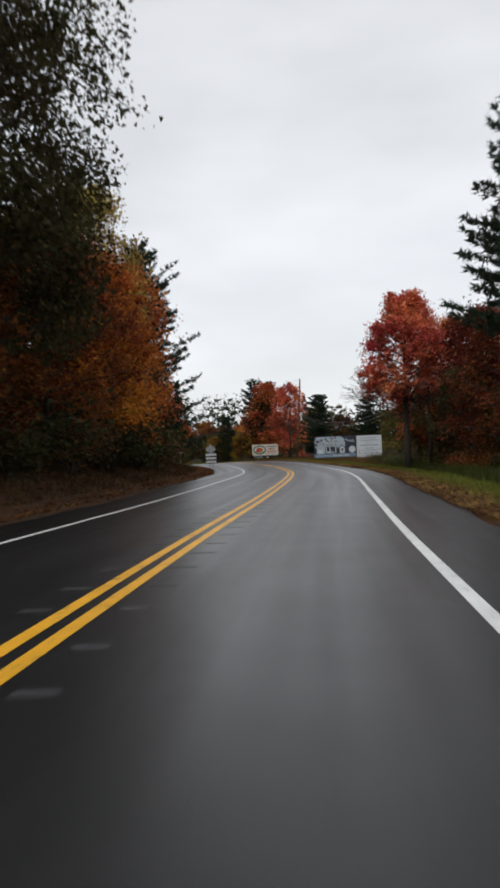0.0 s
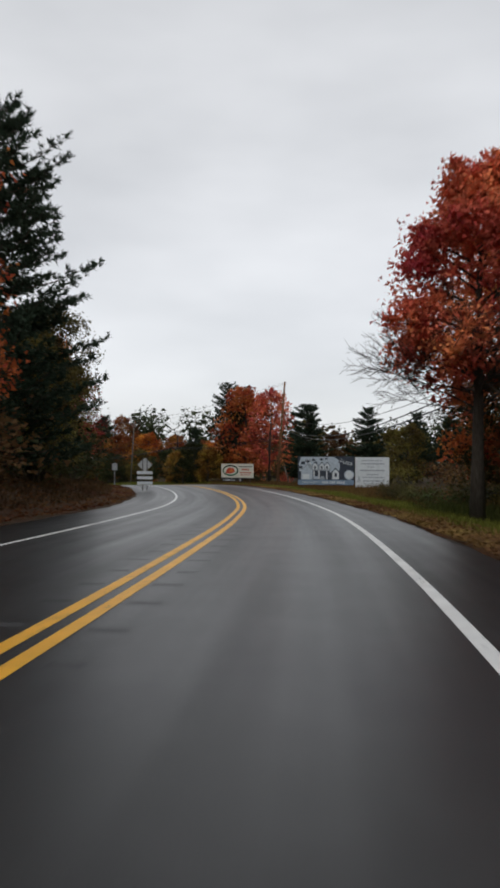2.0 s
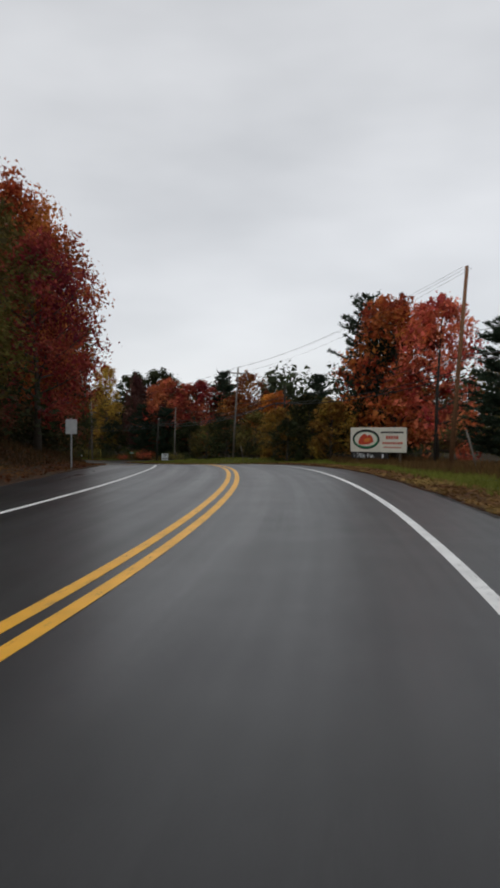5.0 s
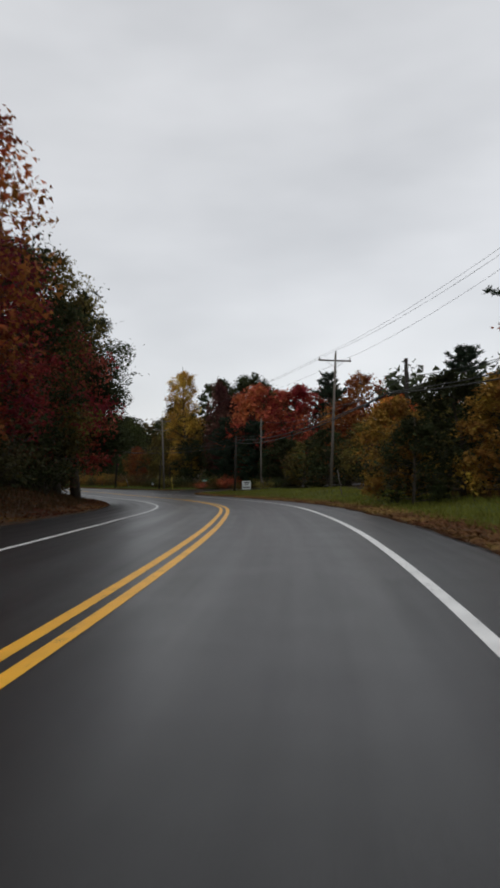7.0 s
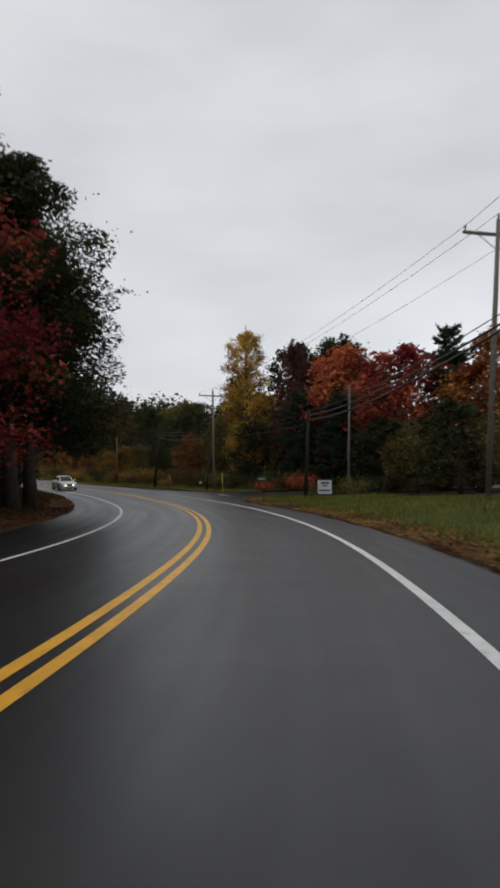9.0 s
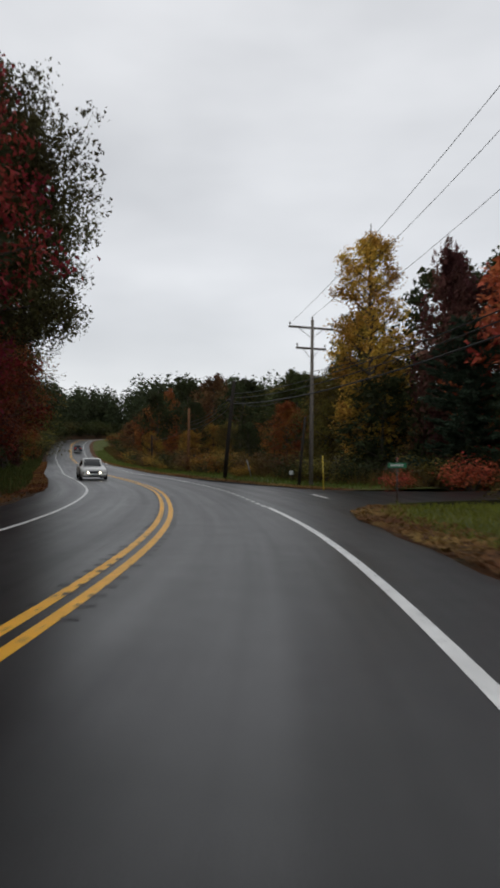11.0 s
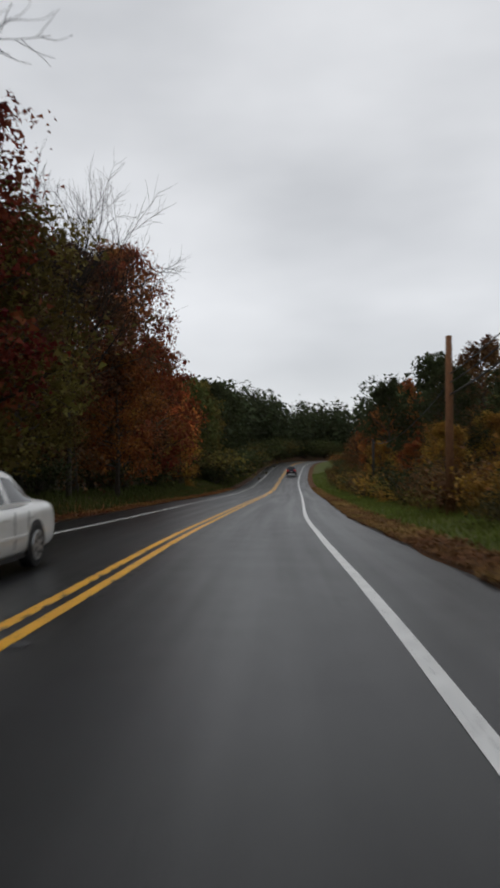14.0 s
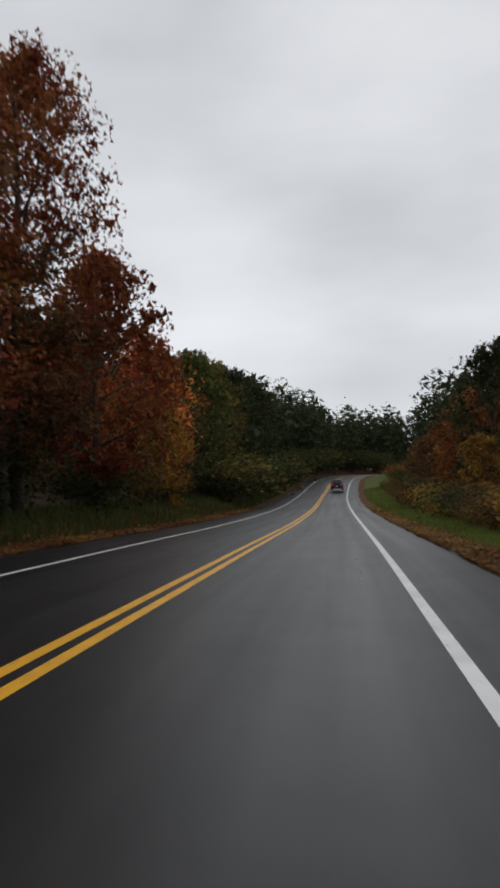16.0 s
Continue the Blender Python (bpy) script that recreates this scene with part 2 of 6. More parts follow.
def tube_into(verts, faces, pts, radii, sides=6, cap=True):
    """A tapered round bar along points."""
    pts = [Vector(p) for p in pts]
    base = len(verts)
    for i, p in enumerate(pts):
        d = (pts[min(i + 1, len(pts) - 1)] - pts[max(i - 1, 0)]).normalized()
        u = d.orthogonal().normalized() if i == 0 else (u - d * u.dot(d)).normalized()
        v = d.cross(u)
        for k in range(sides):
            a = 2 * math.pi * k / sides
            verts.append(p + (u * math.cos(a) + v * math.sin(a)) * radii[i])
    for i in range(len(pts) - 1):
        for k in range(sides):
            a, b = base + i * sides + k, base + i * sides + (k + 1) % sides
            faces.append((a, b, b + sides, a + sides))
    if cap:
        faces.append(tuple(base + k for k in reversed(range(sides))))
        faces.append(tuple(base + (len(pts) - 1) * sides + k for k in range(sides)))


def tube_mesh(name, pts, radii, mat, sides=8):
    v, f = [], []
    tube_into(v, f, pts, radii if isinstance(radii, (list, tuple)) else [radii] * len(pts), sides)
    return mesh_of(name, v, f, mat, True)


def box_bm(sx, sy, sz, bevel=0.0, at=(0, 0, 0), turn=(0, 0, 0)):
    bm = bmesh.new()
    bmesh.ops.create_cube(bm, size=1, matrix=pose(*at, *turn) @ Matrix.Diagonal((sx, sy, sz, 1)))
    if bevel:
        bmesh.ops.bevel(bm, geom=bm.edges[:], offset=bevel, segments=2, affect="EDGES", profile=0.6)
    return bm


# ---------------------------------------------------------------- the road's line
# centre line: x, y, z
LINE_A = [(-2.26, -60, 1.30), (-2.26, -36, 0.80), (-2.26, -12, 0.27), (-2.26, 0.00, 0.00), (-2.28, 12.00, -0.27), (-2.15, 24.00, -0.53), (-2.10, 36.00, -0.72),
          (-2.46, 47.99, -0.98), (-3.40, 59.95, -1.26), (-5.20, 71.81, -1.40), (-8.07, 83.46, -1.44), (-11.92, 94.82, -1.54),
          (-16.64, 105.85, -1.83), (-22.02, 116.58, -2.26), (-27.90, 127.04, -2.77)]
LINE_B = [(-34.61, 136.98, -3.28), (-42.19, 146.28, -3.72),
          (-50.53, 154.90, -4.08), (-59.62, 162.73, -4.35), (-69.27, 169.88, -4.47), (-79.58, 176.01, -4.53), (-90.07, 181.86, -4.64), (-100.48, 187.82, -4.80)]
# beyond the last point: along, to the right, up
LINE_C = [(20, 0.20, -0.12), (40, 0.38, -0.28), (60, 0.48, -0.30), (80, 0.56, -0.12), (100, 0.70, 0.45), (118, 1.12, 1.35), (135, 1.75, 2.55),
          (150, 2.70, 3.60), (165, 4.80, 4.60), (180, 9.2, 5.25), (195, 16.2, 5.55), (212, 27, 5.6), (240, 49, 5.4), (280, 84, 5.0), (330, 130, 4.5)]
last_h = radians(59.6)
ahead_c, right_c = Vector((-math.sin(last_h), math.cos(last_h))), Vector((math.cos(last_h), math.sin(last_h)))
knots = [Vector(p) for p in LINE_A + LINE_B]
for u, r, h in LINE_C:
    q = Vector(LINE_B[-1][:2]) + ahead_c * u + right_c * r
    knots.append(Vector((q.x, q.y, LINE_B[-1][2] + h)))
fine = []
for i in range(1, len(knots) - 2):
    p0, p1, p2, p3 = knots[i - 1:i + 3]
    for k in range(12):
        u = k / 12
        fine.append(0.5 * (2 * p1 + (p2 - p0) * u + (2 * p0 - 5 * p1 + 4 * p2 - p3) * u * u + (3 * p1 - p0 - 3 * p2 + p3) * u ** 3))
fine = np.array([tuple(p) for p in fine])
run = np.r_[0, np.cumsum(np.linalg.norm(np.diff(fine[:, :2], axis=0), axis=1))]
run -= run[np.linalg.norm(fine[:, :2] - np.array([-2.26, 0.0]), axis=1).argmin()]
S_MIN, S_MAX = -34.0, float(run[-1]) - 2


def line_at(s):
    """Centre of the road and its unit direction in plan, for an array of distances along it."""
    s = np.atleast_1d(np.asarray(s, float))
    c = np.stack([np.interp(s, run, fine[:, k]) for k in range(3)], -1)
    ahead = np.stack([np.interp(s + 1.5, run, fine[:, k]) - np.interp(s - 1.5, run, fine[:, k]) for k in range(2)], -1)
    return c, ahead / np.linalg.norm(ahead, axis=1)[:, None]


def smooth01(x):
    x = np.clip(x, 0, 1)
    return x * x * (3 - 2 * x)


def edge_right(s):
    """Width of the pavement to the right, with the mouth of the side road."""
    return np.interp(s, [168, 172, 175, 178, 180.5, 182, 183, 187, 187.8, 189, 191, 196, 203, 207], [4.9, 4.95, 5.4, 6.8, 9, 14, 40, 40, 14, 10, 8, 6.3, 5.2, 4.9])


def edge_left(s):
    return np.interp(s, [0, 20, 45, 75, 110, 140, 175, 210], [5.1, 5.1, 5.5, 5.9, 6.4, 6.5, 5.8, 5.2])


def rise(s, d):
    """Height of the land over the road's surface, d metres to the left (right: negative)."""
    left = d > 0
    x = np.where(left, d - edge_left(s), -d - edge_right(s))
    up_l = np.interp(s, [-30, 20, 60, 80, 100, 150, 175, 200, 260, 320], [1.2, 1.3, 1.1, 0.8, 1.2, 1.2, 0.7, 0.5, 0.6, 1.6])
    up_r = np.interp(s, [-30, 30, 60, 90, 115, 128, 150, 165, 178, 205, 230, 260, 320], [-0.3, -0.4, -0.5, -0.45, -0.2, 0.3, 0.55, 0.35, -0.1, 0.25, 0.1, -0.2, 0.8])
    near = np.where(left, up_l * smooth01((x - 0.6) / 5.0), up_r * smooth01((x - 0.5) / 5.0))
    far = np.where(left, 1.8, 0.6) * smooth01((x - 7) / 30)
    rough = 0.10 * np.sin(s * 0.7 + d * 0.9) * np.sin(s * 0.23 - d * 0.5) * smooth01((x - 1) / 4)
    return np.where(x < 0, -0.02, near + far + rough)


def place(s, d, up=0.0):
    """The point of the land beside the road."""
    c, a = line_at(s)
    return Vector((c[0, 0] - a[0, 1] * d, c[0, 1] + a[0, 0] * d, c[0, 2] + float(rise(np.array([s]), np.array([d]))[0]) + up))


def along(s):
    _, a = line_at(s)
    return math.degrees(math.atan2(-a[0, 0], a[0, 1]))


def nearest(x, y):
    """Distance along the road and to its left for arrays of places."""
    s, d, z = np.empty(len(x)), np.empty(len(x)), np.empty(len(x))
    tan = np.gradient(fine[:, :2], axis=0)
    tan /= np.linalg.norm(tan, axis=1)[:, None]
    for i in range(0, len(x), 4000):
        p = np.stack([x[i:i + 4000], y[i:i + 4000]], -1)
        j = ((p[:, None] - fine[None, :, :2]) ** 2).sum(-1).argmin(1)
        o = p - fine[j, :2]
        on = (o * tan[j]).sum(-1)
        s[i:i + 4000] = run[j] + np.clip(on, -2, 2)
        side = tan[j, 0] * o[:, 1] - tan[j, 1] * o[:, 0]
        d[i:i + 4000] = np.sign(side) * np.linalg.norm(o, axis=1)
        z[i:i + 4000] = fine[j, 2]
    return s, d, z


def land_height(x, y):
    s, d, z = nearest(np.atleast_1d(np.float64(x)), np.atleast_1d(np.float64(y)))
    return z + rise(s, d)


# ---------------------------------------------------------------- ground, road, markings
def build_ground():
    gx = np.r_[-3500, -2200, -1300, -800, -560, np.arange(-440, 120, 3.0), 180, 300, 600, 1200, 2500]
    gy = np.r_[-2500, -1200, -500, -200, -120, np.arange(-75, 420, 3.0), 480, 650, 1000, 1800, 3500]
    X, Y = np.meshgrid(gx, gy)
    x, y = X.ravel(), Y.ravel()
    s, d, z = nearest(x, y)
    side = np.where(d > 0, d - edge_left(s), -d - edge_right(s))
    h = z + rise(s, d) - 0.22 * (1 - smooth01((side - 3.5) / 3.0)) - 0.1
    far = smooth01((np.abs(d) - 60) / 300)
    h = h * (1 - far) - far * 3.0
    w = len(gx)
    idx = np.arange(len(gx) * len(gy)).reshape(len(gy), w)
    faces = np.stack([idx[:-1, :-1], idx[:-1, 1:], idx[1:, 1:], idx[1:, :-1]], -1).reshape(-1, 4)
    me = mesh_of("ground", np.stack([x, y, h], -1).tolist(), faces.tolist(), GROUND, True)
    tagged(new("ground", me), "woodland floor of dark soil, leaves and weeds", "ground", kind="structure")


def strip(name, s0, s1, step, offsets, mat, up=0.0, follow=False):
    """A ribbon along the road; offsets(s) gives its rows from right to left, with their heights."""
    ss = np.arange(s0, s1 + 1e-6, step)
    c, a = line_at(ss)
    verts, k = [], None
    for i, s in enumerate(ss):
        row = offsets(s)
        k = len(row)
        for d, h in row:
            verts.append((c[i, 0] - a[i, 1] * d, c[i, 1] + a[i, 0] * d, c[i, 2] + h + up))
    faces = [(i * k + j + 1, i * k + j, (i + 1) * k + j, (i + 1) * k + j + 1) for i in range(len(ss) - 1) for j in range(k - 1)]
    me = mesh_of(name, verts, faces, mat, False)
    uv = me.uv_layers.new(name="lane")
    flat = np.array([(d, s) for s in ss for d, _ in offsets(s)])
    loops = np.array([v for f in faces for v in f])
    uv.data.foreach_set("uv", flat[loops].astype(np.float32).ravel())
    return me


def build_road():
    def rows(s):
        r, le = float(edge_right(s)), float(edge_left(s))
        wob = 0.06 * math.sin(s * 1.3) + 0.05 * math.sin(s * 0.41)
        return [(-r - wob, -0.16), (-r - wob, -0.012)] + [(d, 0.0) for d in (-4.2, -3.4, -1.7, 0, 1.7, 3.4, 4.3)] + [(le + wob, -0.012), (le + wob, -0.16)]
    tagged(new("road", strip("road", S_MIN, S_MAX, 1.0, rows, ASPHALT)), "damp grey asphalt two-lane road with paved shoulders", "road", kind="structure")

    def paint(name, d, w, mat, s0, s1, label):
        me = strip(name, s0, s1, 0.5, lambda s: [(d - w / 2, 0.0), (d + w / 2, 0.0)], mat, 0.004)
        return tagged(new(name, me), label, "road marking", kind="structure")
    paint("centre_line", 0.14, 0.145, YELLOW, S_MIN, S_MAX, "worn yellow painted centre stripe")
    paint("centre_line", -0.14, 0.145, YELLOW, S_MIN, S_MAX, "worn yellow painted centre stripe")
    paint("edge_line", 3.37, 0.13, WHITE_LINE, S_MIN, S_MAX, "white painted edge line")
    paint("edge_line", -3.36, 0.14, WHITE_LINE, S_MIN, 178.0, "white painted edge line")
    paint("edge_line", -3.34, 0.14, WHITE_LINE, 200.4, S_MAX, "white painted edge line")


def build_verges():
    def right(s):
        e = float(edge_right(s))
        return [(-e - x, float(rise(np.array([s]), np.array([-e - x]))[0]) + (0.02 if x < 6 else -0.5) - (0.05 if x < 0.1 else 0)) for x in (-0.1, 0.35, 1, 1.8, 2.8, 4, 5, 6.5)]

    def left(s):
        e = float(edge_left(s))
        return [(e + x, float(rise(np.array([s]), np.array([e + x]))[0]) + (0.02 if x < 6 else -0.5) - (0.05 if x < 0.1 else 0)) for x in (6.5, 5, 4, 2.8, 1.8, 1, 0.35, -0.1)][::-1]

    def flip(me):
        me.flip_normals()
        return me
    def banded(me, columns):
        """Fallen leaves on the strips next to the pavement."""
        me.materials.append(LITTER)
        me.polygons.foreach_set("material_index", [1 if i % 7 < columns else 0 for i in range(len(me.polygons))])
        return me
    tagged(new("verge_right", banded(flip(strip("verge_right", S_MIN, 177.0, 1.0, right, GRASS)), 2)), "grassy roadside verge with fallen leaves", "verge", kind="structure")
    tagged(new("verge_right", banded(flip(strip("verge_right", 189.5, S_MAX, 1.0, right, GRASS)), 2)), "grassy roadside verge with fallen leaves", "verge", kind="structure")
    tagged(new("verge_left", strip("verge_left", S_MIN, S_MAX, 1.0, left, SHADED_LITTER)), "roadside bank covered in brown leaf litter", "verge", kind="structure")


def build_gravel():
    """Dark gravel where the side road's mouth joins the verge."""
    def rows(s):
        e, u = float(edge_right(s)), 0.9 * math.sin(math.pi * (s - 193) / 14) + 0.12 * math.sin(s * 2.1)
        return [(-e - 0.25 - max(0.05, u), 0.05), (-e - 0.1 - max(0.02, u * 0.6), 0.05), (-e + 0.70 * max(0.1, u), 0.010)]
    me = strip("gravel_shoulder", 193.0, 207.0, 0.5, rows, GRAVEL)
    tagged(new("gravel_shoulder", me), "dark wet gravel at the edge of the pavement", "gravel", kind="structure")


build_ground()
build_road()
build_verges()
build_gravel()


# ---------------------------------------------------------------- trees
def leaf_quads(rng, centres, size, flat=0.35, kite=False):
    """One pointed leaf at each centre."""
    n = len(centres)
    nor = rng.normal(size=(n, 3))
    nor[:, 2] = np.abs(nor[:, 2]) + flat
    nor /= np.linalg.norm(nor, axis=1)[:, None]
    u = np.cross(nor, rng.normal(size=(n, 3)))
    u /= np.linalg.norm(u, axis=1)[:, None]
    v = np.cross(nor, u)
    ln = size * rng.uniform(0.65, 1.35, (n, 1))
    wd = ln * rng.uniform(0.75, 1.05, (n, 1))
    if kite:
        return np.stack([centres - u * ln * 0.5, centres + v * wd * 0.45 + u * ln * 0.05, centres + u * ln * 0.6, centres - v * wd * 0.45 + u * ln * 0.05], 1)
    return np.stack([centres - u * ln * 0.5 + v * wd * 0.5, centres - u * ln * 0.4 - v * wd * 0.55, centres + u * ln * 0.65], 1)


def spray_into(rng, v, f, p, d, length, r, depth, lift=0.05, kids=6):
    """A gently bending branch with ever finer twigs."""
    pts, way = [Vector(p)], Vector(d).normalized()
    for _ in range(4):
        way = (way + Vector(rng.normal(0, 0.13, 3)) + Vector((0, 0, lift))).normalized()
        pts.append(pts[-1] + way * length / 4)
    tube_into(v, f, pts, [r * (1 - 0.2 * i) + 0.004 for i in range(5)], 4 if depth > 1 else 3, False)
    if depth:
        for k in range(kids):
            u = 4 * (0.22 + 0.76 * (k + rng.random()) / kids)
            i = min(int(u), 3)
            q, along_it = pts[i].lerp(pts[i + 1], u - i), (pts[i + 1] - pts[i]).normalized()
            out = Vector(rng.normal(0, 1, 3))
            out = (out - along_it * out.dot(along_it)).normalized()
            spray_into(rng, v, f, q, along_it * 0.85 + out * 0.62, length * rng.uniform(0.32, 0.52) * (1.15 - 0.12 * u), max(r * 0.36, 0.003), depth - 1, lift, kids)


def broadleaf(seed, height=15.0, spread=4.2, low=0.22, limbs=22, leaves=9000, size=0.24, lean=0.0, bare=False, sparse=1.0, kite=False, twigs=6, core=2.1, tight=1.0, top=1.7, full=0.42, skirt=0):
    """Trunk-and-limbs mesh and crown mesh of a broadleaf tree."""
    rng = np.random.default_rng(seed)
    v, f = [], []
    bend = rng.normal(0, 0.22, (7, 2)).cumsum(0)
    tp = [Vector((bend[i, 0] * i / 6 + lean * (i / 6) ** 2, bend[i, 1] * i / 6, height * (0.66 if bare else 0.93) * i / 6)) for i in range(7)]
    r0 = (0.009 if bare else 0.016) * height + 0.02
    tube_into(v, f, tp, [r0 * (1.25 if i == 0 else 1) * (1 - 0.93 * i / 6) + 0.015 for i in range(7)], 8)

    def on_trunk(t):
        i = min(int(t * 6), 5)
        return tp[i].lerp(tp[i + 1], t * 6 - i)
    bv, bf, branches = v, f, []
    centres, weights, lobes = [], [], []
    for k in range(limbs):
        if bare:
            bv, bf = [], []
            branches.append((bv, bf))
        t = low + (0.97 - low) * ((k + rng.uniform(0, 0.9)) / limbs)
        az = k * 2.399 + rng.normal(0, 0.35)
        h = (t - low) / (1 - low)
        env = (0.72 + 0.8 * h) if h < 0.36 else (1.0 - 0.78 * ((h - 0.36) / 0.64) ** top)
        ln = spread * max(0.18, env) * rng.uniform(0.75, 1.1)
        up = 0.15 + 0.85 * h + rng.normal(0, 0.12)
        p0 = on_trunk(min(0.98, t * 0.93))
        d = Vector((math.cos(az), math.sin(az), up)).normalized()
        if bare:
            d = Vector((math.cos(az), math.sin(az), 1.5 + 2.2 * h + rng.normal(0, 0.2))).normalized()
            ln = (height * rng.uniform(0.80, 1.0) - p0.z) / d.z
            spray_into(rng, bv, bf, p0, Vector((d.x * 1.2, d.y * 1.2, d.z)), ln, r0 * 0.44 * (1 - 0.6 * t), 2, 0.06, 10)
            continue
        p1 = p0 + d * ln * 0.5
        p2 = p1 + (d + Vector((0, 0, 0.10 + rng.normal(0, 0.15)))).normalized() * ln * 0.5
        rr = r0 * 0.42 * (1 - 0.6 * t)
        tube_into(bv, bf, [p0, p1, p2], [rr, rr * 0.6, 0.012], 5, False)
        lobes.append(tuple(p0.lerp(p2, 0.86)) + (ln * 0.30 + 0.10 * spread,))
        for j in range(twigs):
            u = rng.uniform(0.3, 1.0)
            q0 = p0.lerp(p1, u * 2) if u < 0.5 else p1.lerp(p2, u * 2 - 1)
            e = (d * 0.6 + Vector(rng.normal(0, 0.75, 3)) + Vector((0, 0, 0.2))).normalized()
            q1 = q0 + e * ln * rng.uniform(0.18, 0.42)
            if twigs > 5:
                tube_into(bv, bf, [q0, q1], [rr * 0.36, 0.007], 3, False)
            centres.append(tuple(q1))
            weights.append(1.0)
            centres.append(tuple(q0.lerp(q1, 0.45)))
            weights.append(0.7)
        centres.append(tuple(p2))
        weights.append(1.0)
    for k in range(skirt):
        # dead lower limbs with bare twigs
        az = k * 2.399
        p0 = on_trunk(low * rng.uniform(0.75, 1.1))
        d = Vector((math.cos(az), math.sin(az), 0.24 + rng.normal(0, 0.12)))
        spray_into(rng, v, f, p0, d, spread * rng.uniform(0.95, 1.35), 0.026, 2, 0.02, 10)
    wood = mesh_of("tree_trunk", v, f, BARK, True)
    if bare:
        return wood, [mesh_of("branch", *b, TWIG, True) for b in branches]
    centres, weights = np.array(centres), np.array(weights)
    keep = rng.random(len(centres)) < sparse
    centres, weights = centres[keep], weights[keep]
    pick = rng.choice(len(centres), leaves, p=weights / weights.sum())
    clump = rng.uniform(0.45, 0.95, len(centres)) * spread / 4.2
    inner = rng.random(leaves) < 0.24
    off = rng.normal(size=(leaves, 3))
    off /= np.linalg.norm(off, axis=1)[:, None]
    off *= np.where(inner, rng.random(leaves) * 0.45, rng.random(leaves) ** 0.62)[:, None]
    off[:, 2] *= 0.62
    pos = centres[pick] + off * clump[pick][:, None] * 1.22 * tight
    pos[inner, :2] *= 0.93
    # rounded masses of leaves round the limbs' ends, which close the outline
    lobes = np.array(lobes)
    mass = rng.random(leaves) < full
    which = rng.integers(0, len(lobes), leaves)
    shell = rng.normal(size=(leaves, 3))
    shell /= np.linalg.norm(shell, axis=1)[:, None]
    shell *= (rng.random(leaves) ** 0.38)[:, None] * lobes[which, 3][:, None]
    shell[:, 2] *= 0.78
    pos[mass] = (lobes[which, :3] + shell)[mass]
    size = size * np.where(inner, core, 0.92)[:, None]
    return wood, quads_mesh("tree_crown", leaf_quads(rng, pos, size, 0.35, kite), LEAF)


def conifer(seed, height=15.0, spread=3.4, low=0.12, whorls=24, needles=9, size=0.42, droop=0.0, uneven=0.3):
    rng = np.random.default_rng(seed)
    v, f = [], []
    r0 = 0.013 * height + 0.03
    tube_into(v, f, [(0, 0, 0), (rng.normal(0, .1), rng.normal(0, .1), height * 0.5), (0, 0, height)], [r0, r0 * 0.6, 0.02], 8)
    quads = []
    for k in range(whorls):
        t = low + (0.985 - low) * (k + rng.uniform(-0.3, 0.3)) / whorls
        z = height * t
        reach = spread * ((1 - t) / (1 - low)) ** 0.5 * rng.uniform(0.75, 1.15)
        for j in range(7):
            az = 2 * math.pi * (j + rng.uniform(0, 0.8)) / 6 + k
            ln = max(0.25, reach * min(1.25, 1 + rng.normal(0, uneven)))
            d = Vector((math.cos(az), math.sin(az), 0.12 - droop + 0.5 * t * t))
            side = Vector((-math.sin(az), math.cos(az), 0))
            p0 = Vector((0, 0, z + rng.normal(0, 0.16)))
            p1 = p0 + d * ln * 0.55
            p2 = p1 + (d + Vector((0, 0, 0.22))) * ln * 0.45
            tube_into(v, f, [p0, p1, p2], [0.045, 0.028, 0.008], 4, False)
            steps = max(3, int(ln / 0.24))
            for i in range(steps):
                u = 0.25 + 0.75 * (i + rng.random()) / steps
                q = p0.lerp(p1, u * 1.8) if u < 0.55 else p1.lerp(p2, (u - 0.55) / 0.45)
                wide = 0.34 * ln * (1.12 - u) * rng.uniform(0.4, 1.1)
                for sd in (-1, 1):
                    o = q + side * sd * wide * rng.uniform(0.2, 1.0) + Vector((0, 0, rng.normal(0, 0.06)))
                    ax = (d * rng.uniform(0.3, 1.0) + side * sd * rng.uniform(0.1, 0.9) + Vector((0, 0, 0.22))).normalized()
                    quads.append((o, ax))
    base = np.array([tuple(q[0]) for q in quads])
    axis = np.array([tuple(q[1]) for q in quads])
    base, axis = np.repeat(base, needles, 0), np.repeat(axis, needles, 0)
    n = len(base)
    ax = axis + rng.normal(0, 0.55, (n, 3))
    ax /= np.linalg.norm(ax, axis=1)[:, None]
    wd = np.cross(ax, rng.normal(size=(n, 3)))
    wd /= np.linalg.norm(wd, axis=1)[:, None]
    ln = size * rng.uniform(0.6, 1.3, (n, 1))
    w = 0.055 * size / 0.42 * rng.uniform(0.8, 1.6, (n, 1))
    base = base + rng.normal(0, 0.05, (n, 3))
    crown = np.stack([base + wd * w, base + ax * ln, base - wd * w], 1)
    return mesh_of("tree_trunk", v, f, BARK, True), quads_mesh("tree_crown", crown, NEEDLE)


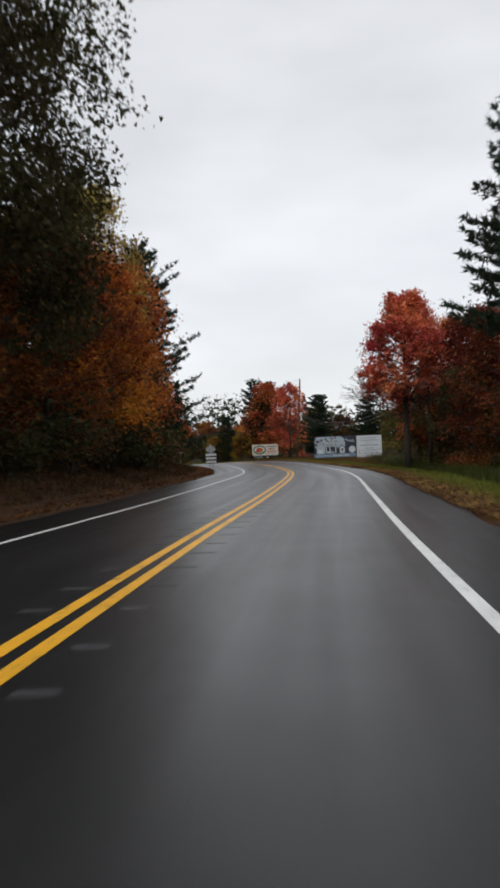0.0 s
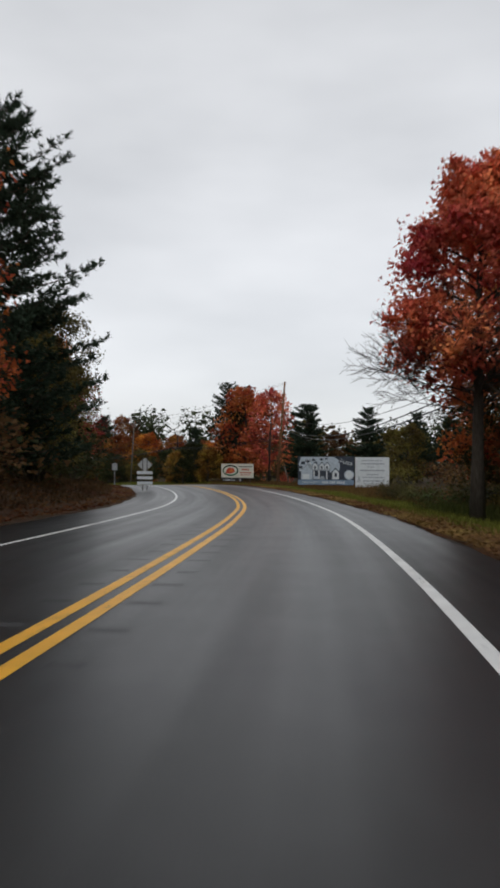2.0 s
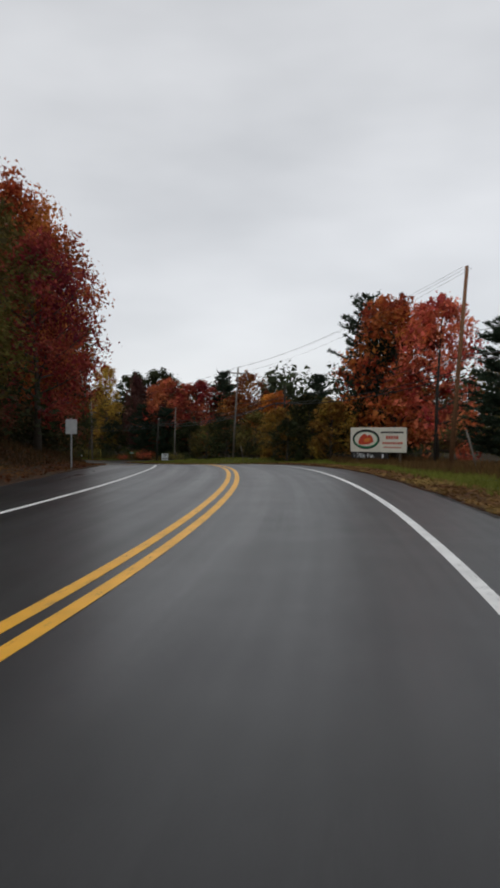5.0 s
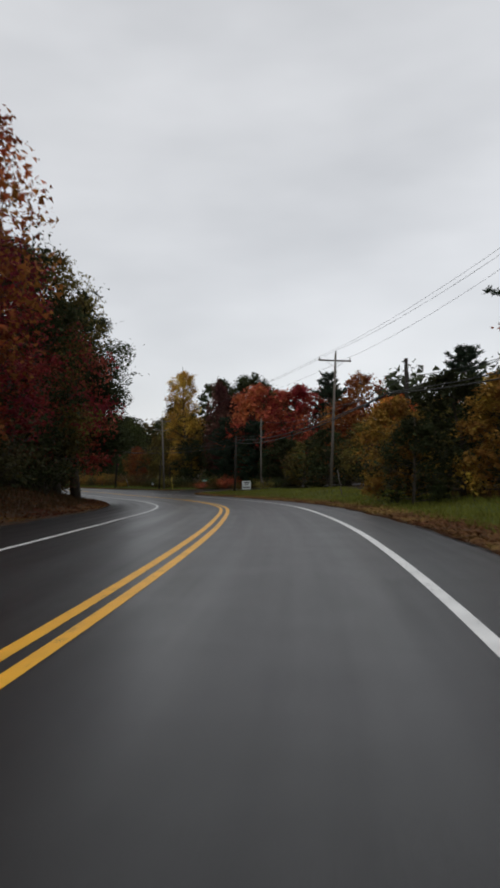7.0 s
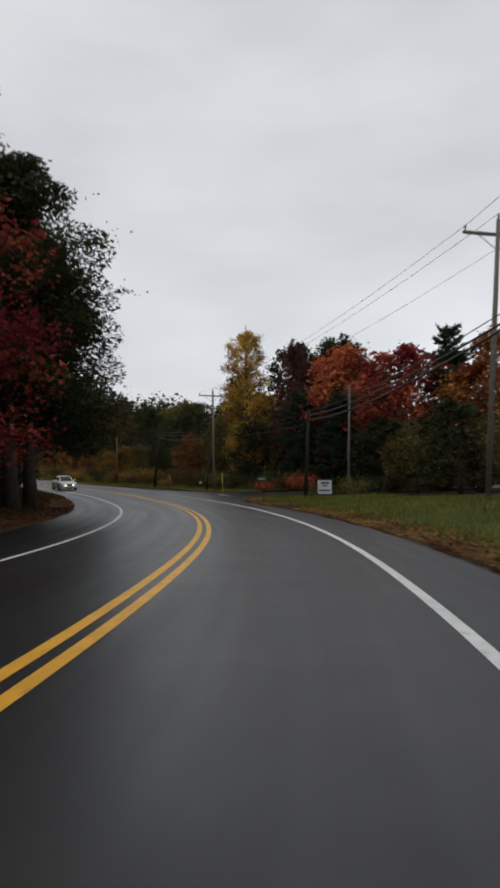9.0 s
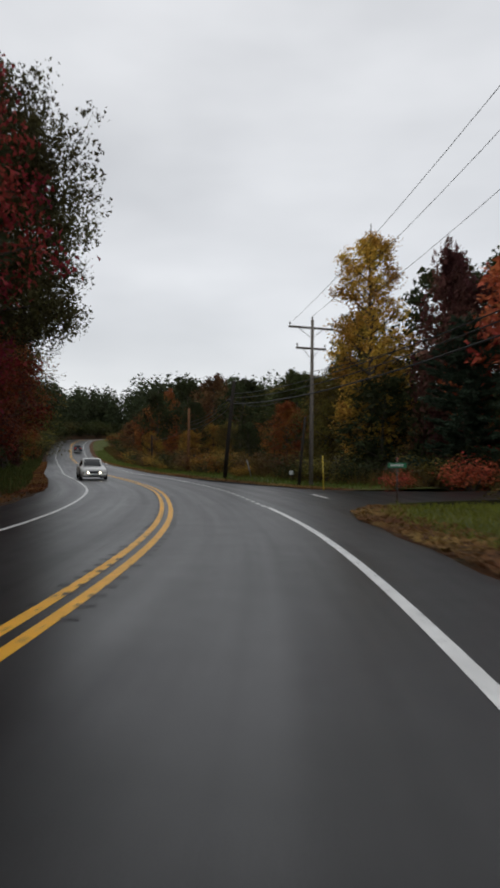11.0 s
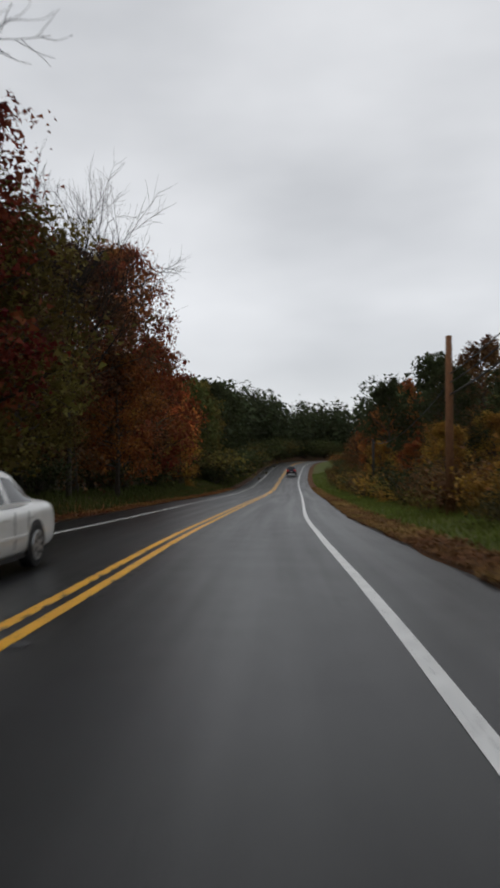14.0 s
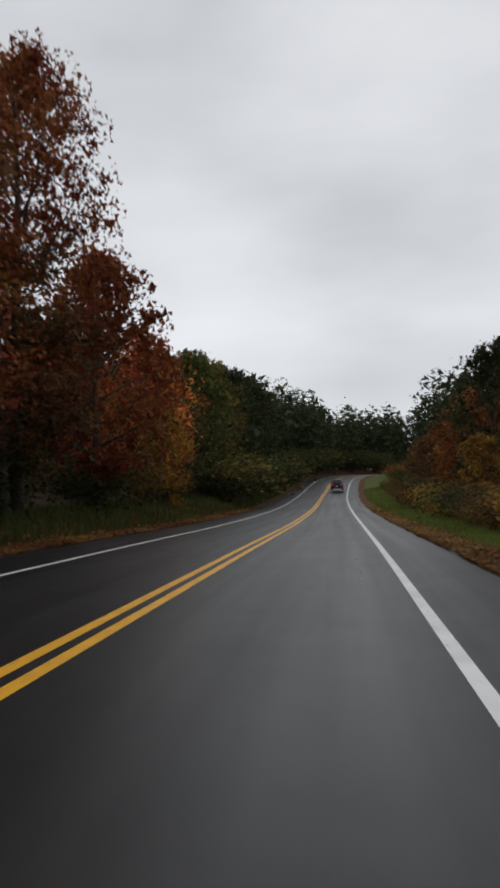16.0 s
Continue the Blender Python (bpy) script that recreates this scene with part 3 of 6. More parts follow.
def bush(seed, height=1.6, spread=1.3, leaves=1500, size=0.15):
    rng = np.random.default_rng(seed)
    v, f, tips = [], [], []
    for k in range(9):
        az, out = k * 2.4 + rng.normal(0, 0.3), rng.uniform(0.3, 1.0)
        p2 = Vector((math.cos(az) * out * spread, math.sin(az) * out * spread, height * rng.uniform(0.55, 1.0)))
        tube_into(v, f, [Vector((0, 0, -0.1)), p2 * 0.5 + Vector((0, 0, 0.15)), p2], [0.03, 0.018, 0.006], 4, False)
        tips += [tuple(p2), tuple(p2 * 0.65), tuple(p2 * 0.85 + Vector(rng.normal(0, 0.25, 3)))]
    tips = np.array(tips)
    pos = tips[rng.integers(0, len(tips), leaves)] + rng.normal(0, 0.26, (leaves, 3)) * np.array([spread, spread, height * 0.62])
    pos[:, 2] = np.abs(pos[:, 2]) * 0.97 + 0.03
    return mesh_of("shrub_stems", v, f, BARK, True), quads_mesh("shrub_leaves", leaf_quads(rng, pos, size), LEAF)


KINDS = {}
for k in range(4):
    KINDS["oak", k] = broadleaf(10 + k, 18, 5.2, 0.19, 36, 19000, 0.176, core=1.35, tight=0.88)
    KINDS["maple", k] = broadleaf(20 + k, 12, 4.3, 0.18, 32, 14500, 0.158, core=1.3)
    KINDS["mid", k] = broadleaf(25 + k, 12, 4.3, 0.08, 28, 7600, 0.205, twigs=5, core=1.8)
for k in range(3):
    KINDS["slim", k] = broadleaf(30 + k, 16, 2.9, 0.10, 46, 26000, 0.125, core=1.3, tight=1.1, top=4.0, full=0.30)
    KINDS["far", k] = broadleaf(40 + k, 15, 4.8, 0.06, 28, 4400, 0.29, twigs=5, core=1.3)
    KINDS["pine", k] = conifer(50 + k, 15, 3.5, 0.08, 26, 7, 0.40, 0.02, 0.30)
    KINDS["bush", k] = bush(60 + k, 1.6, 1.3, 1250, 0.108)
for k in range(2):
    KINDS["near", k] = broadleaf(90 + k, 18, 5.2, 0.42, 44, 52000, 0.14, core=1.3, tight=0.8, full=0.62)
    KINDS["bare", k] = broadleaf(70 + k, 15, 5.2, 0.48, 20, 10, 0.2, bare=True)
    KINDS["thin", k] = broadleaf(80 + k, 18, 5.2, 0.22, 38, 48000, 0.14, sparse=0.9, core=1.3, tight=0.8)
for k in range(2):
    KINDS["round", k] = broadleaf(95 + k, 18, 5.0, 0.20, 30, 52000, 0.135, core=1.5, tight=0.85, full=0.86)
KINDS["near", 2] = broadleaf(92, 18, 5.0, 0.20, 50, 56000, 0.14, core=1.3, tight=0.8, full=0.66)
KINDS["pine", 3] = conifer(57, 15, 3.3, 0.40, 16, 9, 0.30, 0.02, 0.40)
KINDS["maple", 4] = broadleaf(29, 12, 3.3, 0.38, 40, 30000, 0.125, core=1.6, top=0.95, full=0.2, skirt=18)
KINDS["pine", 4] = conifer(58, 15, 4.3, 0.06, 34, 11, 0.25, 0.03, 0.22)
NOMINAL = {"near": 18, "round": 18, "oak": 18, "maple": 12, "slim": 16, "far": 15, "pine": 15, "bush": 1.7, "bare": 15, "thin": 18}
TITLE = {"near": "oak_tree", "round": "oak_tree", "oak": "oak_tree", "maple": "maple_tree", "slim": "birch_tree", "far": "broadleaf_tree", "pine": "pine_tree", "bush": "shrub", "bare": "bare_tree", "thin": "broadleaf_tree"}
CARMINE, RUSSET, MOSS = (0.24, 0.034, 0.034), (0.215, 0.066, 0.027), (0.088, 0.098, 0.030)
RED, DEEP_RED, CRIMSON = (0.40, 0.105, 0.036), (0.165, 0.042, 0.020), (0.60, 0.150, 0.086)
ORANGE, RUST, AMBER = (0.48, 0.165, 0.030), (0.24, 0.085, 0.025), (0.30, 0.17, 0.035)
YELLOWED, OLIVE, GREEN = (0.46, 0.275, 0.050), (0.13, 0.102, 0.028), (0.056, 0.066, 0.022)
DARK_GREEN, PINE_GREEN, BROWN = (0.038, 0.045, 0.018), (0.034, 0.052, 0.032), (0.115, 0.060, 0.028)
STRAW, UMBER = (0.36, 0.26, 0.075), (0.085, 0.070, 0.026)
PLUM, SCARLET, DARK_OLIVE = (0.11, 0.048, 0.040), (0.36, 0.080, 0.045), (0.062, 0.056, 0.022)
WORDS = {RED: "red", CARMINE: "dark crimson", RUSSET: "russet", MOSS: "mossy green", DEEP_RED: "deep red", CRIMSON: "bright crimson", ORANGE: "orange", RUST: "rust-brown", AMBER: "amber", YELLOWED: "yellow",
         OLIVE: "olive-green", GREEN: "green", DARK_GREEN: "dark green", PINE_GREEN: "dark green", BROWN: "brown", PLUM: "plum-brown", SCARLET: "scarlet", DARK_OLIVE: "dark olive-green", STRAW: "pale yellow", UMBER: "brownish olive"}
tree_rng = random.Random(5)


def tree(kind, k, s, d, h, colour=GREEN, wide=1.0, turn=None, group="roadside trees", at=None):
    p = place(s, d, -0.12) if at is None else Vector((at[0], at[1], float(land_height(*at)[0]) - 0.15))
    scale = h / NOMINAL[kind]
    turn = tree_rng.uniform(0, 360) if turn is None else turn
    m = Matrix.Translation(p) @ pose(0, 0, 0, 0, 0, turn) @ Matrix.Diagonal((scale * wide, scale * wide, scale, 1))
    w = WORDS[colour]
    label = {"pine": f"tall {w} pine with layered needle branches", "bush": f"low {w} shrub at the roadside",
             "bare": "leafless tree with bare grey branches", "slim": f"slender tree with {w} autumn leaves"}.get(kind, f"broadleaf tree with {w} autumn foliage beside the road")
    ob = thing(TITLE[kind], m, label, "shrub" if kind == "bush" else "tree", "roadside shrubs" if kind == "bush" else group)
    far_off = at or abs(d) > 16.5 or s > 264
    if kind == "oak" and far_off:
        ob.matrix_basis = m @ Matrix.Diagonal((1.35, 1.35, 1.5, 1))
    wood, crown = KINDS["mid" if kind in ("maple", "oak") and far_off else kind, k]
    part("stem" if kind == "bush" else "trunk", wood, None, ob)
    if kind == "bare":
        for b in crown:
            part("branch", b, None, ob)
    elif crown:
        c = part("foliage" if kind == "bush" else "crown", crown, None, ob)
        c.color = (*colour, 1)
    return ob


# first row, left of the road
for row in (
    ("near", 2, 22, 8.9, 22, DARK_OLIVE, 0.82), ("oak", 1, 15, 12, 20, DARK_OLIVE, 1.0), ("maple", 2, 26, 11, 10.5, BROWN, 1.1), ("maple", 0, 34, 12, 12.5, ORANGE, 1.0), ("maple", 0, 31, 9.8, 11.5, DEEP_RED, 1.0), ("maple", 1, 37, 9.8, 11.5, ORANGE, 1.0),
    ("maple", 2, 43, 10.0, 10.5, ORANGE, 0.9), ("maple", 3, 23, 10, 9.5, RUST, 1.0), ("oak", 2, 46, 12.0, 19.3, STRAW, 0.66), ("maple", 1, 48, 11.0, 14, RED, 0.85),
    ("pine", 4, 60, 11.2, 17.4, PINE_GREEN, 0.98), ("maple", 0, 64, 10.6, 7.5, OLIVE, 1.1), ("oak", 3, 84, 14.5, 14, OLIVE, 0.9),
    ("maple", 2, 92, 13.2, 15.0, UMBER, 0.9), ("maple", 1, 97, 12, 11, OLIVE, 1.0), ("maple", 3, 109, 9.8, 13.2, CARMINE, 0.8), ("maple", 0, 101, 13, 13, OLIVE, 1.0),
    ("maple", 0, 119, 11.6, 17.0, RED, 0.85), ("maple", 2, 126, 12.5, 17, RUST, 0.9), ("maple", 1, 112, 13, 17, RED, 0.85), ("oak", 0, 136, 13, 16, CARMINE, 1.0), ("maple", 1, 143, 12, 17, DARK_GREEN, 0.9),
    ("maple", 3, 153.5, 10.0, 15.2, CARMINE, 1.0), ("oak", 0, 148.5, 10.8, 18.5, OLIVE, 0.85), ("round", 0, 161, 8.5, 18.5, DARK_GREEN, 1.15), ("round", 1, 166, 8.1, 16.5, DARK_GREEN, 1.2), ("oak", 1, 170, 10.4, 18.5, DARK_GREEN, 1.05),
    ("maple", 2, 183, 9.6, 18.5, CARMINE, 0.8), ("near", 0, 190, 9.8, 22, DARK_OLIVE, 0.95), ("near", 1, 203, 8.9, 22.5, DARK_OLIVE, 1.04), ("maple", 0, 206, 9.8, 9.4, PLUM, 1.0), ("maple", 2, 199, 9.4, 10, RUSSET, 1.0),
    ("bare", 0, 215, 10.0, 18.5, BROWN, 0.95), ("maple", 1, 222.5, 9.8, 15.5, DEEP_RED, 0.95), ("maple", 3, 215, 10.2, 9.5, DEEP_RED, 0.9), ("maple", 3, 225, 8.8, 14.0, OLIVE, 1.05), ("maple", 2, 221, 8.6, 7.0, PLUM, 0.8), ("bare", 1, 238.5, 9.2, 16.6, BROWN, 0.8), ("thin", 1, 229, 10.5, 14.5, PLUM, 0.9),
    ("oak", 0, 236, 11.0, 13.8, OLIVE, 0.95), ("maple", 2, 244, 10.6, 16.8, BROWN, 0.88), ("oak", 1, 252, 11.8, 19.0, RUSSET, 0.9), ("maple", 1, 258, 10.6, 12, BROWN, 1.0), ("maple", 0, 246, 8.4, 10, RUST, 0.9),
    ("oak", 0, 261, 11.5, 23, RUSSET, 0.74), ("maple", 3, 269, 10.6, 15.0, RUSSET, 0.85), ("maple", 1, 279, 9.6, 7.5, AMBER, 0.9), ("maple", 2, 284, 11.6, 13.5, RED, 0.9),
    ("oak", 3, 298, 11.0, 14.5, MOSS, 0.9), ("oak", 0, 310, 11.5, 16.0, OLIVE, 0.9), ("oak", 1, 324, 12, 17, DARK_GREEN, 0.9), ("oak", 2, 338, 12, 17.5, DARK_GREEN, 0.9), ("oak", 3, 352, 12, 17, DARK_GREEN, 0.9),
):
    tree(*row)
# first row, right of the road
for row in (
    ("pine", 3, 27, -9.3, 13.5, PINE_GREEN, 0.95), ("maple", 4, 49.6, -7.7, 13.0, CRIMSON, 0.93), ("maple", 0, 55.5, -10.6, 7.0, DARK_OLIVE, 1.0), ("maple", 3, 45, -11.0, 7.0, DARK_OLIVE, 1.1), ("maple", 2, 52, -12.5, 11.5, DEEP_RED, 0.9), ("maple", 1, 41, -12, 10, DEEP_RED, 1.0), ("maple", 0, 57, -12.0, 12.5, RED, 0.9), ("maple", 2, 47, -13, 11, DEEP_RED, 0.9), ("pine", 2, 64, -17, 10, PINE_GREEN, 1.0),
    ("pine", 0, 100, -34, 11, PINE_GREEN, 1.2), ("maple", 0, 104, -28, 7.5, OLIVE, 1.0),
    ("pine", 1, 80, -26, 9, PINE_GREEN, 1.1), ("maple", 2, 74, -21, 9, OLIVE, 1.1), ("maple", 3, 66, -18, 10, BROWN, 1.0), ("maple", 1, 59, -17, 10, OLIVE, 0.9),
    ("maple", 2, 140, -13.5, 6.0, OLIVE, 1.0), ("maple", 0, 135, -11.8, 5.6, OLIVE, 1.0),
    ("maple", 3, 206, -16, 9.5, OLIVE, 0.8),
    ("maple", 2, 210, -17, 8.0, OLIVE, 1.0), ("maple", 0, 214, -14.5, 6.5, RUST, 0.9), ("oak", 3, 222, -23, 11.5, DARK_GREEN, 1.0), ("oak", 1, 234, -22, 12, GREEN, 1.0), ("maple", 1, 239, -15.5, 6.0, OLIVE, 0.9),
    ("maple", 3, 228, -15, 5.5, DARK_GREEN, 0.9), ("maple", 2, 247, -15.5, 6, AMBER, 0.9), ("oak", 0, 256, -21, 13.5, DARK_GREEN, 1.0), ("oak", 2, 269, -20.5, 15.2, BROWN, 0.9),
    ("maple", 0, 257, -14.5, 6.0, AMBER, 1.0), ("oak", 3, 279, -18, 15.5, DARK_GREEN, 0.9), ("maple", 1, 270, -14, 5.5, RUST, 1.0), ("oak", 1, 296, -17, 14.5, RUST, 0.8), ("maple", 2, 303, -14.5, 11.5, RUST, 0.9),
    ("maple", 3, 312, -15, 10, BROWN, 1.0), ("maple", 0, 284, -12.5, 6, AMBER, 1.0), ("oak", 1, 289, -14.2, 14.0, DARK_GREEN, 0.75), ("oak", 2, 246, -12.8, 9.5, DARK_GREEN, 0.8), ("maple", 1, 243, -11.5, 5.2, AMBER, 0.9), ("maple", 3, 330, -14, 8, BROWN, 1.1), ("maple", 0, 342, -15, 8, RUST, 1.1), ("maple", 1, 354, -15.5, 8, DARK_GREEN, 1.1),
):
    tree(*row)

# right of the road, beyond the verge
for kind, k, x, y, h, colour, wide in (
    ("pine", 3, -12.3, 130.4, 14.2, PINE_GREEN, 0.95), ("pine", 0, -10.4, 132.2, 13.6, PINE_GREEN, 0.95), ("pine", 1, -18.5, 139.0, 8.6, PINE_GREEN, 1.0), ("maple", 3, -9.4, 127.2, 14.2, RED, 0.85), ("maple", 1, -6.2, 125.2, 13.6, CRIMSON, 0.8),
    ("pine", 1, -1.2, 121.0, 10.4, PINE_GREEN, 1.3), ("pine", 2, 6.3, 119.0, 9.4, PINE_GREEN, 1.25), ("pine", 0, 12.3, 119.5, 8.6, PINE_GREEN, 1.3), ("pine", 1, 15.8, 117.0, 8.0, PINE_GREEN, 1.35), ("maple", 1, 2.6, 122.0, 7.2, BROWN, 1.1), ("maple", 3, 9.6, 123.0, 7.4, OLIVE, 1.1), ("pine", 2, -12.2, 132.5, 12.0, PINE_GREEN, 0.85),
    ("maple", 2, -57.0, 188.0, 15.0, SCARLET, 0.95), ("maple", 1, -56.0, 184.4, 6.8, DARK_GREEN, 1.4), ("maple", 2, -51.0, 186.2, 6.8, DARK_GREEN, 1.4), ("maple", 3, -61.0, 189.5, 13.5, PLUM, 0.9), ("maple", 0, -52.4, 190.2, 14.8, SCARLET, 1.1), ("pine", 2, -47.6, 192.0, 15.6, PINE_GREEN, 1.0),
    ("maple", 3, -42.0, 184.0, 11.6, RUST, 1.15), ("maple", 1, -36.0, 185.0, 11.6, ORANGE, 1.15), ("maple", 0, -30.0, 183.0, 10.8, RUST, 1.1), ("maple", 2, -24.0, 180.0, 9.0, RUST, 1.1),
    ("oak", 0, -67.5, 195.5, 17.0, DARK_GREEN, 0.85), ("oak", 3, -62.5, 198.0, 17.6, DARK_GREEN, 0.85), ("oak", 1, -73.5, 194.0, 14.0, OLIVE, 0.8),
    ("slim", 0, -68.2, 187.4, 18.8, YELLOWED, 0.85), ("oak", 2, -62.6, 188.2, 16.0, PLUM, 0.5), ("maple", 1, -66.5, 186.0, 7.5, DARK_GREEN, 1.1), ("pine", 0, -59.5, 184.0, 9.5, PINE_GREEN, 1.3), ("pine", 1, -55.0, 183.5, 9.0, PINE_GREEN, 1.3),
    ("maple", 3, -50.0, 182.0, 7.0, DARK_GREEN, 1.3), ("maple", 0, -45.0, 177.0, 6.5, OLIVE, 1.2),
    ("maple", 1, -26.5, 158.0, 6.5, DARK_GREEN, 1.3), ("maple", 2, -33.0, 164.0, 7.0, OLIVE, 1.3), ("maple", 0, -39.5, 171.0, 7.0, DARK_GREEN, 1.3), ("maple", 3, -22.0, 150.0, 6.5, DARK_GREEN, 1.2),
    ("maple", 2, -19.0, 126.6, 5.0, AMBER, 1.0), ("maple", 0, -16.6, 128.6, 6.2, DARK_GREEN, 1.2), ("maple", 1, -14.6, 126.4, 5.6, AMBER, 1.1), ("maple", 3, -12.4, 128.8, 6.0, DARK_GREEN, 1.1), ("maple", 2, -17.8, 124.8, 4.0, DARK_GREEN, 1.1), ("maple", 1, -18.5, 143.5, 7.0, OLIVE, 1.1), ("maple", 3, -27.0, 170.0, 8.5, RUST, 1.2), ("maple", 2, -20.0, 163.0, 8.0, ORANGE, 1.2),
):
    tree(kind, k, 0, -30, h, colour, wide, at=(x, y))

# the woods behind
wood_rng = random.Random(11)
COOL = [DARK_GREEN, GREEN, OLIVE, BROWN, RUST, DARK_GREEN, OLIVE]
WARM = [RUST, RED, ORANGE, OLIVE, BROWN, DARK_GREEN, AMBER]
MUTED = [OLIVE, BROWN, UMBER, OLIVE, PLUM]


def belt(s0, s1, step, d, height, colours):
    s = s0
    while s < s1:
        tree("far", wood_rng.randrange(3), s + wood_rng.uniform(-2, 2), d + wood_rng.uniform(-2, 2), height * wood_rng.uniform(0.85, 1.12), wood_rng.choice(colours), wood_rng.uniform(0.95, 1.2), group="woods")
        s += step


belt(2, 70, 12, 18, 16, COOL)
belt(70, 130, 9, 19, 12.5, WARM)
belt(130, 330, 12, 20.5, 16.5, COOL)
belt(230, 330, 14, 28, 17, COOL)
belt(8, 62, 11, -20, 11, WARM)
belt(62, 150, 11, -44, 6.3, MUTED)
belt(62, 150, 9, -37, 4.4, MUTED)
belt(138, 178, 8, -36, 10.5, WARM)
belt(188, 215, 8, -37, 15.5, COOL)
belt(208, 330, 10, -30, 13.5, COOL)
belt(215, 330, 15, -40, 16, COOL)


def far_woods():
    """The wooded skyline, one mass of crowns."""
    rng = np.random.default_rng(3)
    n_leaf = 560
    spots = []
    for s0, s1, d0, d1, n in ((326, S_MAX - 4, 9.5, 75, 250), (330, S_MAX - 4, -18, -60, 120), (60, 140, -52, -75, 44), (140, 205, -52, -75, 36)):
        s, d = rng.uniform(s0, s1, n), d0 + (d1 - d0) * rng.random(n)
        c, a = line_at(s)
        spots.append(np.stack([c[:, 0] - a[:, 1] * d, c[:, 1] + a[:, 0] * d], -1))
    spots = np.concatenate(spots)
    _, d, _ = nearest(spots[:, 0], spots[:, 1])
    spots = spots[np.abs(d) > 9.5]
    c, a = line_at(np.array([S_MAX]))
    u, w = rng.uniform(8, 70, 70), rng.uniform(-60, 60, 70)
    spots = np.concatenate([spots, np.stack([c[0, 0] + a[0, 0] * u - a[0, 1] * w, c[0, 1] + a[0, 1] * u + a[0, 0] * w], -1)])
    z = land_height(spots[:, 0], spots[:, 1])
    low = (spots[:, 1] < 215) & (spots[:, 0] > -20)
    out = []
    for i in range(len(spots)):
        h = rng.uniform(15.5, 21) * (0.56 if low[i] else 1.0)
        u = rng.normal(size=(n_leaf, 3))
        u /= np.linalg.norm(u, axis=1)[:, None]
        u *= rng.random((n_leaf, 1)) ** 0.3
        u[: n_leaf // 4, 2] = -0.95 * rng.random(n_leaf // 4)
        pos = np.array([*spots[i], z[i] + h * 0.50]) + u * np.array([4.2, 4.2, h * 0.48]) + rng.normal(0, 0.45, (n_leaf, 3))
        if i >= len(spots) - 70:
            pos[: n_leaf // 2, 2] = z[i] + rng.uniform(-1.5, 4.5, n_leaf // 2)
        out.append(leaf_quads(rng, pos, np.where(np.arange(n_leaf) % 4 == 0, 1.25, 0.50)[:, None] * (0.6 if low[i] else 1.0)))
    ob = new("far_woods", quads_mesh("far_woods", np.concatenate(out), LEAF))
    ob.color = (0.042, 0.052, 0.024, 1)
    tagged(ob, "distant mixed woods of dark green and brown", "woods", kind="stuff")


def woods_beyond():
    """The rest of the wood behind the trees along the road."""
    rng = np.random.default_rng(14)
    out = []
    for s0, s1, d0, d1, n in ((-20, 330, 27, 110, 330), (-20, 60, -30, -90, 70), (60, 210, -76, -120, 60), (210, 330, -46, -100, 80)):
        s, d = rng.uniform(s0, s1, n), d0 + (d1 - d0) * rng.random(n)
        c, a = line_at(s)
        x, y = c[:, 0] - a[:, 1] * d, c[:, 1] + a[:, 0] * d
        _, dd, _ = nearest(x, y)
        z = land_height(x, y)
        for i in range(n):
            if abs(dd[i]) < 24:
                continue
            h = rng.uniform(11, 15)
            u = rng.normal(size=(160, 3))
            u *= (rng.random((160, 1)) ** 0.35) / np.linalg.norm(u, axis=1)[:, None]
            out.append(leaf_quads(rng, np.array([x[i], y[i], z[i] + h * 0.52]) + u * np.array([4.0, 4.0, h * 0.48]), 0.95))
    ob = new("woods", quads_mesh("woods", np.concatenate(out), LEAF))
    ob.color = (0.085, 0.062, 0.026, 1)
    tagged(ob, "mixed autumn woods away from the road", "woods", kind="stuff")


far_woods()
woods_beyond()
for i in range(74):
    tree("bush", i % 3, 2 + 5.2 * i, 10.2 + 1.6 * ((i * 7) % 3), 2.2 + 0.6 * ((i * 5) % 3), (DARK_OLIVE, DARK_GREEN, BROWN, DARK_GREEN)[i % 4], 1.2)
for i in range(9):
    tree("bush", i % 3, 25 + 3.0 * i, 8.9 + 0.5 * (i % 2), 1.9 + 0.4 * ((i * 5) % 3), (DARK_OLIVE, DARK_GREEN, BROWN)[i % 3], 1.2)
for i in range(26):
    tree("bush", i % 3, 300 + 4.2 * i, 8.2 + 1.1 * ((i * 7) % 3), 2.6 + 0.9 * ((i * 5) % 3), (DARK_GREEN, OLIVE, DARK_GREEN, GREEN)[i % 4], 1.5)
for i in range(30):
    tree("bush", i % 3, 372 + 3.1 * i, 8.6 + 1.5 * ((i * 7) % 4), 3.4 + 0.9 * ((i * 5) % 3), (DARK_GREEN, GREEN, DARK_OLIVE)[i % 3], 1.3)
for i in range(20):
    tree("bush", i % 3, 318 + 5 * i, -11.0 - 1.3 * ((i * 7) % 3), 1.4 + 0.5 * ((i * 5) % 3), (DARK_GREEN, OLIVE, RUST, GREEN)[i % 4], 1.4)
for i in range(10):
    tree("bush", i % 3, 6 + 6 * i, -9.8 - 1.2 * ((i * 5) % 3), 1.4 + 0.4 * ((i * 3) % 3), (OLIVE, GREEN, RUST, OLIVE)[i % 4], 1.25)
for i in range(24):
    tree("bush", i % 3, 206 + 5 * i, -10.2 - 1.6 * ((i * 5) % 3), 1.6 + 0.6 * ((i * 3) % 3), (OLIVE, DARK_GREEN, BROWN, DARK_GREEN, AMBER)[i % 5], 1.3)
